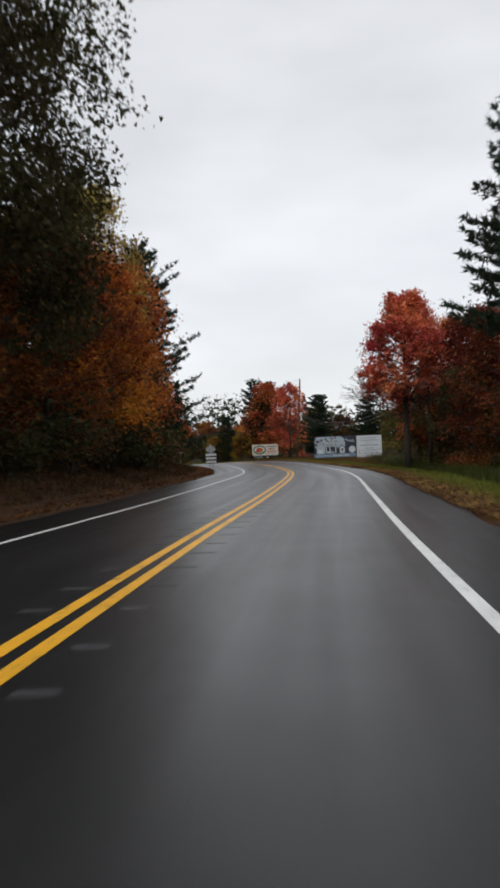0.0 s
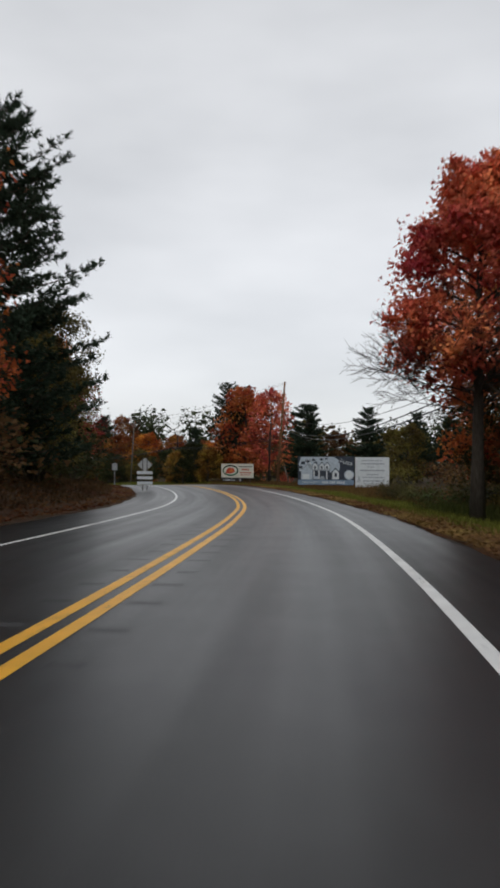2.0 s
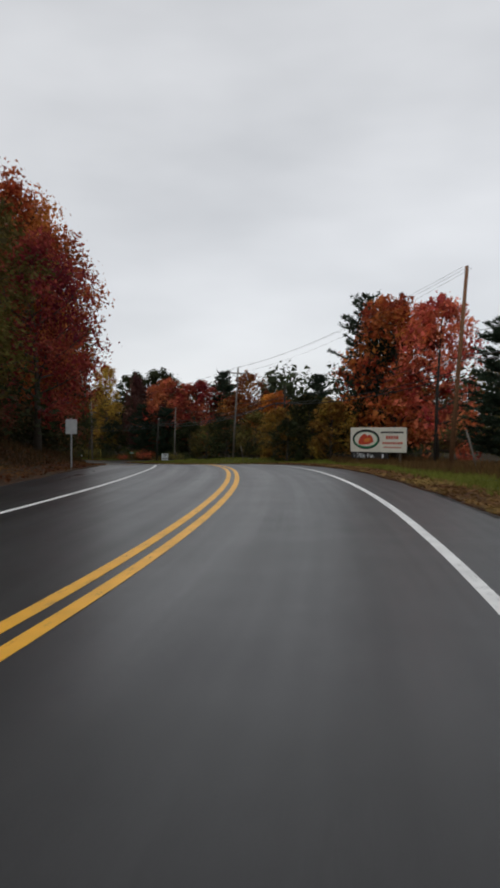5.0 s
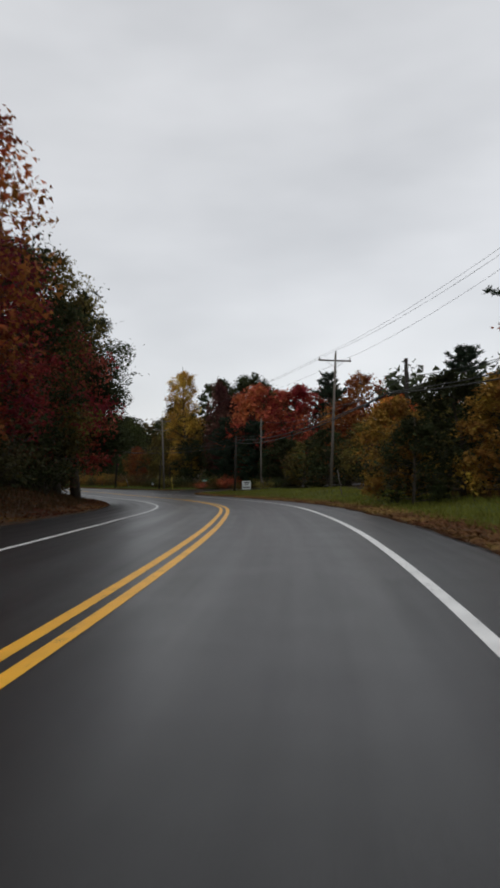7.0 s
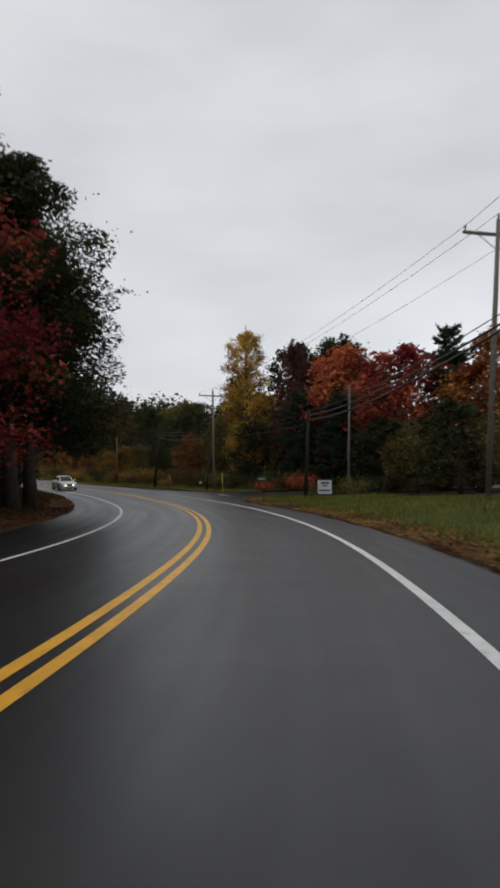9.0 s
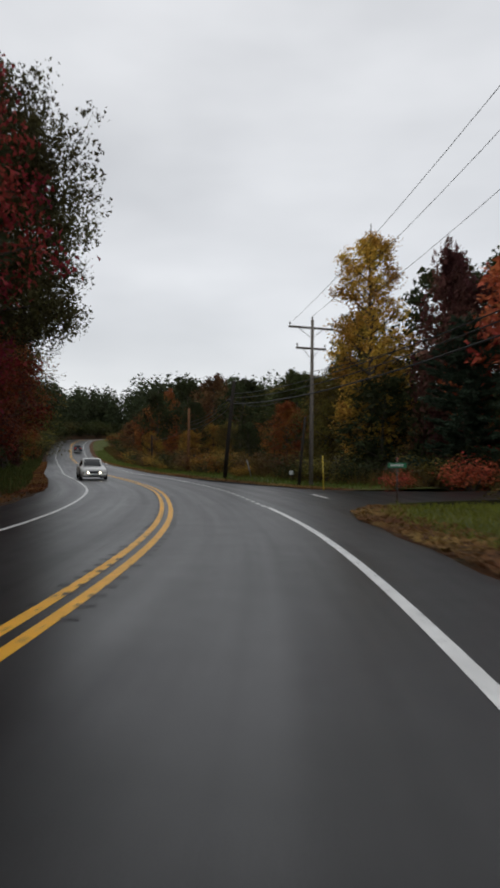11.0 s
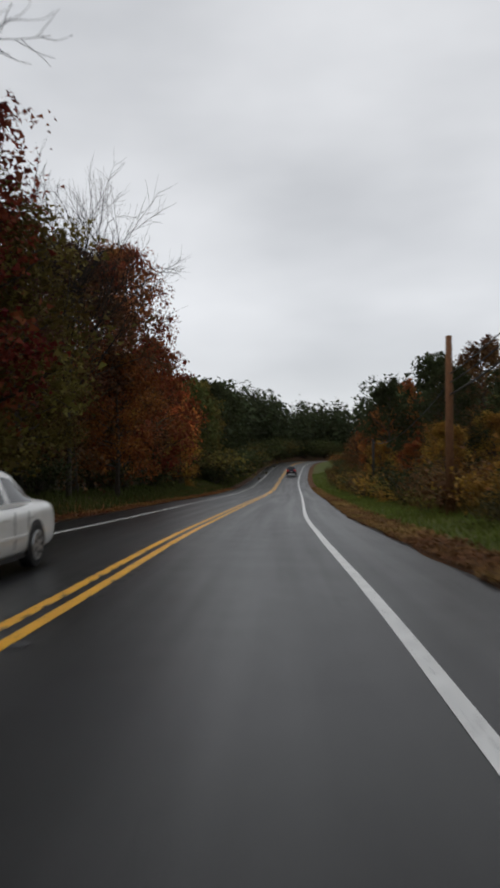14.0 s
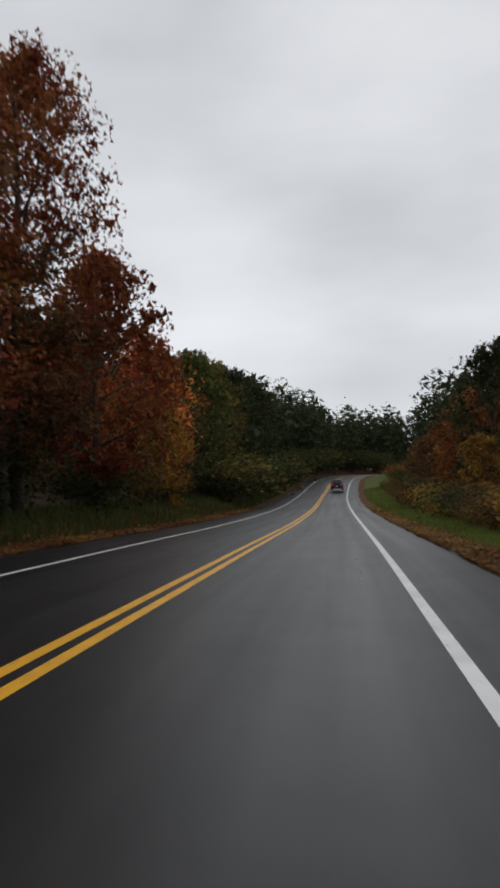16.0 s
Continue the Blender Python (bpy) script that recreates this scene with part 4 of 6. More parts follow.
for i in range(34):
    tree("bush", i % 3, 205.5 + 2.9 * i, -8.0 - 0.6 * ((i * 7) % 4), 1.0 + 0.34 * ((i * 5) % 4), (AMBER, BROWN, OLIVE, AMBER, DARK_OLIVE, DARK_GREEN)[i % 6], 1.1)
for i in range(15):
    tree("bush", i % 3, 64 + 6.2 * i, -24 - 3 * ((i * 5) % 3), 2.2 + 0.7 * ((i * 3) % 3), (OLIVE, DARK_GREEN, BROWN)[i % 3], 1.4)
for i in range(6):
    tree("bush", i % 3, 58 + 2.9 * i, -14.4 - 1.5 * ((i * 5) % 3), 1.2 + 0.4 * ((i * 3) % 4), (DARK_GREEN, UMBER, BROWN)[i % 3], 1.15)
for i in range(4):
    tree("bush", i % 3, 70 + 1.9 * i, -11.2 - 0.7 * (i % 2), 1.2 + 0.25 * ((i * 3) % 3), (DARK_OLIVE, UMBER)[i % 2], 1.3)
for i in range(9):
    tree("bush", i % 3, 130 + 5.3 * i, -19.5 - 2.6 * ((i * 5) % 3), 2.2 + 0.9 * ((i * 4) % 3), (DARK_GREEN, OLIVE, DARK_GREEN)[i % 3], 1.4)
for s, d, h, col in ((189.8, -12.2, 1.0, SCARLET), (188.4, -15.5, 1.7, SCARLET), (191, -14.5, 1.6, OLIVE), (193.5, -11.5, 1.6, DARK_GREEN), (196, -10.5, 1.8, OLIVE), (199, -9.8, 1.5, DARK_GREEN), (203, -10, 1.6, BROWN),
                     (178.5, -12.5, 1.2, OLIVE), (176, -14, 1.4, OLIVE), (180, -18, 1.6, DARK_GREEN), (190, -18, 2.2, DARK_GREEN), (187, -23, 2.6, DARK_GREEN)):
    tree("bush", 1, s, d, h, col, 1.1)


# ---------------------------------------------------------------- poles and wires
def utility_pole(x, y, height, mat, lean=(0, 0), arms=(), arm_turn=0.0, label="", radius=0.15, side=None):
    """A round pole; arms: (below the top, length)."""
    z = float(land_height(x, y)[0])
    ob = thing("utility_pole", pose(x, y, z), label, "utility pole", "utility poles")
    part("shaft", tube_mesh("shaft", [(0, 0, -0.3), (lean[0] * 0.5, lean[1] * 0.5, height * 0.5), (lean[0], lean[1], height)], [radius, radius * 0.88, radius * 0.7], mat, 10), None, ob)
    for down, length in arms:
        m = pose(lean[0], lean[1], height - down, 0, 0, arm_turn)
        arm = part("crossarm", box_bm(length, 0.10, 0.12, 0.012, (0, 0.14, 0)), mat, ob, "", m)
        for sx in (-1, 1):
            v, f = [], []
            tube_into(v, f, [(sx * 0.08, 0.1, -0.55), (sx * length * 0.27, 0.14, -0.06)], [0.02, 0.02], 5)
            part("brace", mesh_of("brace", v, f, METAL, True), None, ob, "", m)
        for sx in (-0.47, 0.47, 0.0) if down > 0.3 else (-0.47, 0.47):
            if sx == 0.0:
                continue
            v, f = [], []
            tube_into(v, f, [(sx * length, 0.14, 0.06), (sx * length, 0.14, 0.14), (sx * length, 0.14, 0.16), (sx * length, 0.14, 0.24), (sx * length, 0.14, 0.27)], [0.02, 0.02, 0.055, 0.05, 0.03], 8)
            part("insulator", mesh_of("insulator", v, f, PORCELAIN, True), None, arm)
    if side:
        down, length, turn = side
        m = pose(lean[0], lean[1], height - down, 0, 0, turn)
        part("side_arm", box_bm(length, 0.09, 0.10, 0.012, (length / 2, 0, 0)), mat, ob, "", m)
        v, f = [], []
        tube_into(v, f, [(0.08, 0, -0.42), (length * 0.55, 0, -0.05)], [0.025, 0.025], 5)
        part("brace", mesh_of("brace", v, f, mat, True), None, ob, "", m)
    v, f = [], []
    tube_into(v, f, [(lean[0], lean[1], height - 0.02), (lean[0], lean[1], height + 0.12), (lean[0], lean[1], height + 0.22)], [0.03, 0.06, 0.03], 8)
    if arms:
        part("insulator", mesh_of("insulator", v, f, PORCELAIN, True), None, ob)
    return Vector((x + lean[0], y + lean[1], z + height))


def overhead_wire(a, b, sag=0.7, r=0.009, label="thin black overhead wire between poles"):
    a, b = Vector(a), Vector(b)
    pts = [a.lerp(b, i / 14) - Vector((0, 0, 4 * sag * (i / 14) * (1 - i / 14))) for i in range(15)]
    me = tube_mesh("overhead_wire", pts, r, WIRE, 5)
    tagged(new("overhead_wire", me), label, "wire", "overhead wires")


def down(p, dz, dx=0.0, dy=0.0):
    return (p.x + dx, p.y + dy, p.z - dz)


POLE_A = utility_pole(6.4, 48.6, 5.7, POLE_DARK, (0.1, 0.1), label="dark wooden utility pole among red maples", radius=0.11)
POLE_B = utility_pole(-4.6, 114.4, 12.2, POLE_BROWN, (0.9, 0.1), label="tall brown wooden utility pole behind the billboards")
utility_pole(-5.9, 119.0, 7.9, POLE_DARK, (0.3, 0.0), label="short dark wooden pole beside a tall pole", radius=0.11)
POLE_D = utility_pole(-19.4, 129.8, 6.6, POLE_DARK, (0.05, 0), label="dark wooden pole with one side arm carrying cables", radius=0.12, side=(1.62, 0.95, 208))
POLE_E = utility_pole(-30.9, 149.2, 10.5, POLE_GREY, (0.4, 0.7), ((0.55, 2.9),), 52, "weathered grey utility pole with one crossarm", 0.115)
POLE_F = utility_pole(-47.7, 170.6, 8.2, POLE_GREY, (0.15, 0.2), label="thin pale grey pole beside a small sign", radius=0.10)
POLE_G = utility_pole(-47.9, 164.8, 6.0, POLE_DARK, (0.25, 0.2), label="dark wooden pole near the side road", radius=0.13)
POLE_H = utility_pole(-66.0, 178.4, 9.6, POLE_GREY, (-0.9, 1.2), ((0.45, 3.0), (1.65, 2.0)), 70, "weathered grey utility pole with two crossarms", 0.125)
utility_pole(-66.5, 177.9, 3.9, POLE_DARK, (0.24, 0.3), label="short dark leaning pole beside a tall grey one", radius=0.09)
POLE_I = utility_pole(-77.0, 182.2, 6.9, POLE_DARK, (0.35, 0.6), label="dark leaning wooden pole at the junction", radius=0.15)
POLE_J = utility_pole(-93.4, 193.1, 6.1, POLE_BROWN, (0.05, 0.05), label="short orange-brown wooden pole among shrubs", radius=0.15)
POLE_K = utility_pole(-121.2, 210.6, 4.6, POLE_DARK, label="short dark wooden pole at the woods' edge", radius=0.13)
for da, db, sag, r in ((0.3, 4.0, 1.6, 0.016), (0.4, 5.3, 1.75, 0.030), (0.75, 5.55, 1.75, 0.030)):
    overhead_wire(down(POLE_A, da), down(POLE_B, db), sag, r, "black overhead cable beside the billboards")
for k in (-1.3, 0.0, 1.3):
    overhead_wire(down(POLE_B, 0.1, k * 0.2, k * 0.2), (POLE_E.x + k * 0.62, POLE_E.y + k * 0.79, POLE_E.z - (0.25 if k else -0.2)), 0.8)
    overhead_wire((POLE_E.x + k * 0.62, POLE_E.y + k * 0.79, POLE_E.z - (0.25 if k else -0.2)), (POLE_H.x + k * 0.35, POLE_H.y + k * 0.95, POLE_H.z - (0.15 if k else -0.2)), 0.8)
overhead_wire(down(POLE_B, 5.4), down(POLE_E, 4.1), 0.5, 0.018)
overhead_wire(down(POLE_B, 6.2), down(POLE_D, 1.55, -0.62, -0.34), 0.5, 0.026, "black overhead cable between wooden poles")
overhead_wire(down(POLE_B, 6.5), down(POLE_D, 1.62, -0.75, -0.4), 0.6, 0.03, "black overhead cable between wooden poles")
overhead_wire(down(POLE_D, 1.55, -0.62, -0.34), down(POLE_G, 0.4), 0.7, 0.03, "black overhead cable between wooden poles")
overhead_wire(down(POLE_D, 1.62, -0.75, -0.4), down(POLE_G, 0.7), 0.8, 0.034, "black overhead cable between wooden poles")
overhead_wire(down(POLE_E, 4.2), down(POLE_F, 0.3), 0.6, 0.018)
overhead_wire(down(POLE_F, 0.3), down(POLE_H, 3.0), 0.5, 0.018)
for dz, r in ((0.9, 0.02), (1.2, 0.022), (1.6, 0.032)):
    overhead_wire(down(POLE_G, dz - 0.6), down(POLE_I, dz), 0.5, r, "black overhead cable at the junction")
    overhead_wire(down(POLE_I, dz), down(POLE_J, dz + 0.4), 0.4, r, "black overhead cable at the junction")
overhead_wire(down(POLE_H, 3.4), down(POLE_I, 1.4), 0.9, 0.022)
overhead_wire(down(POLE_J, 1.6), down(POLE_K, 0.3), 0.7, 0.02)
overhead_wire(down(POLE_B, 5.6), down(POLE_D, 0.9), 0.5, 0.016)
overhead_wire(down(POLE_D, 0.9), down(POLE_G, 0.15), 0.7, 0.016)
# cable splice boxes
v, f = [], []
tube_into(v, f, [(0, 0, -0.22), (0, 0, -0.2), (0, 0, 0.2), (0, 0, 0.22)], [0.05, 0.09, 0.09, 0.05], 8)
splice = thing("cable_splice", Matrix.Translation(Vector(down(POLE_I, 1.35, -0.35, -0.05))) @ pose(0, 0, 0, 0, 80, 30), "black cable splice case hung on wires", "splice case")
part("case", mesh_of("case", v, f, WIRE, True), None, splice)
q0, q1 = Vector(down(POLE_D, 1.62, -0.75, -0.4)), Vector(down(POLE_G, 0.7))
along_wire = (q1 - q0).normalized().to_track_quat("Z", "Y").to_matrix().to_4x4()
splice = thing("cable_splice", Matrix.Translation(q0.lerp(q1, 0.07) - Vector((0, 0, 0.28))) @ along_wire, "black cable splice case hung on wires", "splice case")
part("case", mesh_of("case", v, f, WIRE, True), None, splice)


# ---------------------------------------------------------------- signs
SIGN_WHITE = plain("white_sign_face", (0.66, 0.70, 0.72), 0.5, 0, 3, 0.08, 0)
SIGN_CREAM = plain("cream_sign_face", (0.68, 0.66, 0.57), 0.5, 0, 3, 0.08, 0)
SIGN_BLACK = plain("black_sign_paint", (0.02, 0.02, 0.022), 0.5, 0, 6, 0.1, 0)
SIGN_GREEN = plain("green_sign_face", (0.02, 0.20, 0.09), 0.45, 0, 6, 0.1, 0)
SIGN_RED = plain("red_sign_paint", (0.52, 0.06, 0.03), 0.5, 0, 6, 0.15, 0)
SIGN_ORANGE = plain("orange_sign_paint", (0.62, 0.20, 0.04), 0.5, 0, 6, 0.15, 0)
PRINT_NAVY = plain("navy_print", (0.030, 0.040, 0.060), 0.5, 0, 4, 0.25, 0)
PRINT_BLUE = plain("pale_blue_print", (0.20, 0.29, 0.40), 0.5, 0, 4, 0.2, 0)
PRINT_GREY = plain("grey_blue_print", (0.33, 0.37, 0.41), 0.5, 0, 4, 0.2, 0)
PRINT_PALE = plain("pale_print", (0.46, 0.53, 0.60), 0.5, 0, 4, 0.15, 0)
STAKE_YELLOW = plain("yellow_plastic", (0.62, 0.45, 0.03), 0.45, 0, 6, 0.1, 0)
DARK_STEEL = plain("rusty_dark_steel", (0.10, 0.095, 0.09), 0.6, 0.5, 9, 0.25)
POST_WOOD = make_bark("sign_post_wood", (0.06, 0.05, 0.04), (0.16, 0.13, 0.10))


def flat_poly(name, pts, mat, parent, y=-0.004, label=""):
    """A thin printed shape on a panel that faces -y."""
    n = len(pts)
    verts = [(p[0], y, p[1]) for p in pts] + [(p[0], y + 0.003, p[1]) for p in pts]
    faces = [tuple(range(n)), tuple(reversed(range(n, 2 * n)))] + [(i, n + i, n + (i + 1) % n, (i + 1) % n) for i in range(n)]
    return part(name, mesh_of(name, verts, faces, mat), None, parent, label)


def bar(x0, z0, x1, z1):
    return [(x0, z0), (x1, z0), (x1, z1), (x0, z1)]


def oval(cx, cz, rx, rz, n=36):
    return [(cx + rx * math.cos(2 * math.pi * i / n), cz + rz * math.sin(2 * math.pi * i / n)) for i in range(n)]


def lettering(text, size, x, z, mat, parent, y=-0.008, tall=1.0, name="lettering"):
    cu = bpy.data.curves.new("lettering", "FONT")
    cu.body, cu.size, cu.extrude, cu.align_x = text, size, 0.002, "LEFT"
    tmp = bpy.data.objects.new("lettering", cu)
    me = bpy.data.meshes.new_from_object(tmp)
    bpy.data.objects.remove(tmp)
    return part(name, me, mat, parent, "", pose(x, y, z, 90, 0, 0) @ Matrix.Diagonal((1, tall, 1, 1)))


def house_billboard():
    """Two boards side by side: a picture of houses, and a white notice."""
    left, right = Vector((-1.75, 98.3, 0)), Vector((3.62, 98.0, 0))
    turn = math.degrees(math.atan2(right.y - left.y, right.x - left.x))
    g = float(land_height(1.0, 98.2)[0])
    w, top, bot = (right - left).length, 1.22, -1.52
    ob = thing("billboard", pose(left.x, left.y, bot, 0, 0, turn), "wide blue billboard with a picture of houses on posts", "billboard", "billboards")
    h = top - bot
    part("panel", box_bm(w, 0.08, h, 0.01, (w / 2, 0.042, h / 2)), PRINT_NAVY, ob)
    for x in (0.5, w * 0.5, w - 0.5):
        part("post", box_bm(0.14, 0.14, h + bot - g + 0.3, 0.01, (x, 0.16, (h - (bot - g) - 0.3) / 2 - 0.02)), POST_WOOD, ob)
    flat_poly("lower_band", bar(0.02, 0.02, w - 0.02, 0.50), PRINT_BLUE, ob, -0.003)
    flat_poly("pale_sky", [(0.15, 1.2), (3.9, 1.2), (4.05, 1.7), (3.95, 2.35), (3.5, h - 0.05), (0.3, h - 0.05), (0.1, 2.0)], PRINT_PALE, ob, -0.003)
    # dark foliage framing the sky, with light flecks
    rng = random.Random(4)

    def blot(name, cx, cz, r, mat, y):
        flat_poly(name, [(min(w - 0.03, max(0.03, cx + r * rng.uniform(0.5, 1) * math.cos(a))), min(h - 0.03, cz + 0.7 * r * rng.uniform(0.5, 1) * math.sin(a))) for a in (0.2, 1.1, 1.9, 2.8, 3.7, 4.6, 5.5)], mat, ob, y)
    for cx, cz, r in ((0.3, 1.7, 0.32), (0.5, 2.1, 0.34), (0.95, 2.3, 0.30), (1.5, 2.42, 0.26), (1.75, 2.15, 0.2), (2.3, 2.45, 0.22), (2.75, 2.52, 0.2), (0.25, 1.2, 0.3), (3.75, 1.15, 0.28), (4.0, 2.2, 0.2)):
        blot("dark_leaves", cx, cz, r, PRINT_NAVY, -0.007)
    for k in range(16):
        blot("pale_flecks", 0.2 + 1.5 * rng.random(), 1.4 + 1.1 * rng.random(), 0.09, SIGN_WHITE if k % 2 else PRINT_GREY, -0.010)
    # the long house: garage, roof with dormers, porch
    flat_poly("house_wall", bar(0.32, 0.52, 3.05, 1.42), PRINT_NAVY, ob, -0.012)
    flat_poly("garage_wall", bar(0.32, 0.52, 1.42, 1.45), PRINT_PALE, ob, -0.015)
    flat_poly("garage_door", bar(0.45, 0.58, 1.12, 1.05), SIGN_WHITE, ob, -0.018)
    flat_poly("roof", [(0.25, 1.42), (0.95, 2.08), (1.3, 1.9), (2.85, 2.0), (3.2, 1.36)], PRINT_GREY, ob, -0.018)
    flat_poly("garage_gable", [(0.42, 1.42), (1.35, 1.42), (0.92, 1.9)], PRINT_PALE, ob, -0.021)
    for x0 in (1.45, 2.1, 2.6):
        flat_poly("dormer", [(x0, 1.5), (x0 + 0.42, 1.5), (x0 + 0.42, 1.85), (x0 + 0.21, 2.08), (x0, 1.85)], SIGN_WHITE, ob, -0.021)
        flat_poly("dormer_window", bar(x0 + 0.12, 1.55, x0 + 0.3, 1.82), PRINT_NAVY, ob, -0.024)
        flat_poly("dormer_roof", [(x0 - 0.08, 1.84), (x0 + 0.21, 2.16), (x0 + 0.5, 1.84), (x0 + 0.5, 1.9), (x0 + 0.21, 2.24), (x0 - 0.08, 1.9)], PRINT_NAVY, ob, -0.024)
    for x0 in (1.5, 1.98, 2.72):
        flat_poly("porch_post", bar(x0, 0.56, x0 + 0.12, 1.38), SIGN_WHITE, ob, -0.018)
    flat_poly("porch_rail", bar(1.5, 0.56, 1.98, 0.84), PRINT_PALE, ob, -0.021)
    flat_poly("porch_steps", [(2.1, 0.52), (2.6, 0.52), (2.5, 0.86), (2.2, 0.86)], PRINT_GREY, ob, -0.021)
    flat_poly("shed_wall", [(3.3, 0.56), (3.95, 0.56), (3.95, 1.15), (3.62, 1.5), (3.3, 1.15)], SIGN_WHITE, ob, -0.018)
    flat_poly("shed_window", bar(3.52, 0.8, 3.74, 1.14), PRINT_NAVY, ob, -0.021)
    flat_poly("shed_roof", [(3.2, 1.1), (3.62, 1.56), (4.05, 1.1), (4.05, 1.22), (3.62, 1.68), (3.2, 1.22)], PRINT_NAVY, ob, -0.021)
    flat_poly("round_badge", oval(w - 0.48, 0.98, 0.46, 0.46), PRINT_PALE, ob, -0.012)
    flat_poly("badge_centre", oval(w - 0.48, 0.98, 0.36, 0.36), SIGN_WHITE, ob, -0.015)
    # a flowing line of writing that cannot be read
    for k in range(5):
        x0 = 4.05 + 0.24 * k
        top_z = h - 0.32 + 0.12 * (k == 0) - 0.05 * k
        flat_poly("writing_bar", [(x0, top_z - 0.32), (x0 + 0.05, top_z - 0.34), (x0 + 0.17, top_z - 0.02), (x0 + 0.11, top_z)], SIGN_WHITE, ob, -0.012)
        flat_poly("writing_bar", [(x0 + 0.04, top_z - 0.33), (x0 + 0.24, top_z - 0.28), (x0 + 0.24, top_z - 0.24), (x0 + 0.06, top_z - 0.28)], SIGN_WHITE, ob, -0.014)
    lettering("CALL NOW!", 0.30, 0.35, 0.15, SIGN_WHITE, ob)
    for k in range(10):
        flat_poly("number_bar", bar(2.35 + 0.20 * k + 0.1 * (k > 2) + 0.1 * (k > 5), 0.14, 2.47 + 0.20 * k + 0.1 * (k > 2) + 0.1 * (k > 5), 0.38), SIGN_WHITE, ob, -0.007)
    # white board
    l2, r2 = Vector((3.72, 97.9, 0)), Vector((6.9, 97.7, 0))
    turn = math.degrees(math.atan2(r2.y - l2.y, r2.x - l2.x))
    w2, top2, bot2 = (r2 - l2).length, 1.14, -1.72
    h2 = top2 - bot2
    nb = thing("notice_board", pose(l2.x, l2.y, bot2, 0, 0, turn), "white printed notice board beside a picture billboard", "billboard", "billboards")
    part("panel", box_bm(w2, 0.08, h2, 0.01, (w2 / 2, 0.0, h2 / 2)), SIGN_WHITE, nb)
    for x in (0.4, w2 - 0.4):
        part("post", box_bm(0.14, 0.14, h2 + bot2 - g + 0.3, 0.01, (x, 0.12, (h2 - (bot2 - g) - 0.3) / 2)), POST_WOOD, nb)
    rng = random.Random(9)
    for z, x0, x1, t, mat in ((2.55, 0.6, 2.5, 0.10, PRINT_GREY), (2.25, 0.55, 2.7, 0.13, PRINT_GREY), (1.95, 1.2, 1.9, 0.08, PRINT_GREY), (1.62, 0.45, 2.8, 0.13, PRINT_GREY), (1.22, 1.1, 2.2, 0.12, PRINT_GREY), (0.95, 0.7, 2.75, 0.10, PRINT_GREY), (0.62, 0.75, 2.7, 0.12, PRINT_GREY), (0.34, 0.9, 2.5, 0.06, PRINT_GREY)):
        x = x0
        while x < x1:
            e = min(x1, x + rng.uniform(0.12, 0.4))
            flat_poly("writing_bar", bar(x, z - t / 2, e, z + t / 2), mat, nb, -0.045)
            x = e + 0.06
    flat_poly("emblem", [(0.2, 0.5), (0.5, 0.5), (0.35, 1.15)], PRINT_GREY, nb, -0.045)
    flat_poly("emblem_opening", [(0.28, 0.52), (0.42, 0.52), (0.35, 0.85)], SIGN_WHITE, nb, -0.049)


def oval_billboard():
    left, right = Vector((-12.25, 122.5, 0)), Vector((-7.9, 120.2, 0))
    turn = math.degrees(math.atan2(right.y - left.y, right.x - left.x))
    w, top, bot = (right - left).length, 0.42, -1.36
    h = top - bot
    g = float(land_height(-10, 121.3)[0])
    ob = thing("billboard", pose(left.x, left.y, bot, 0, 0, turn), "cream billboard with an oval red and black emblem", "billboard", "billboards")
    part("panel", box_bm(w, 0.08, h, 0.01, (w / 2, 0.042, h / 2)), SIGN_CREAM, ob)
    for x in (0.5, w - 0.6):
        part("post", box_bm(0.14, 0.14, h + bot - g + 0.3, 0.01, (x, 0.16, (h - (bot - g) - 0.3) / 2)), POST_WOOD, ob)
    flat_poly("emblem_ring", oval(1.42, 0.92, 1.22, 0.72), SIGN_BLACK, ob, -0.004)
    flat_poly("emblem_green", oval(1.42, 0.88, 1.10, 0.60), SIGN_GREEN, ob, -0.008)
    flat_poly("emblem_cream", oval(1.42, 0.93, 1.02, 0.52), SIGN_CREAM, ob, -0.012)
    flat_poly("emblem_red", [(0.72, 0.62), (0.95, 0.52), (1.7, 0.55), (2.1, 0.75), (2.05, 1.05), (1.8, 1.28), (1.55, 1.18), (1.3, 1.34), (1.05, 1.2), (0.85, 1.05)], SIGN_RED, ob, -0.016)
    flat_poly("emblem_orange", [(1.25, 0.72), (1.75, 0.75), (1.9, 0.98), (1.6, 1.05), (1.3, 0.95)], SIGN_ORANGE, ob, -0.020)
    for z, x0, x1, t in ((1.42, 2.75, 4.6, 0.14), (1.08, 3.2, 4.2, 0.2), (0.95, 3.2, 4.2, 0.03), (0.66, 2.9, 4.5, 0.16), (0.36, 3.0, 4.4, 0.10)):
        x = x0
        while x < x1:
            flat_poly("writing_bar", bar(x, z - t / 2, x + 0.16, z + t / 2), SIGN_RED if z < 1.2 else SIGN_BLACK, ob, -0.005)
            x += 0.22
    board = part("lower_board", box_bm(3.3, 0.06, 0.46, 0.01, (1.75, 0.03, -0.27)), SIGN_BLACK, ob, "black board with white lettering")
    lettering("1 Mile Pas", 0.46, 0.25, -0.42, SIGN_WHITE, ob, -0.006)
    flat_poly("writing_bar", bar(2.85, -0.42, 3.0, -0.14), SIGN_WHITE, ob, -0.004)


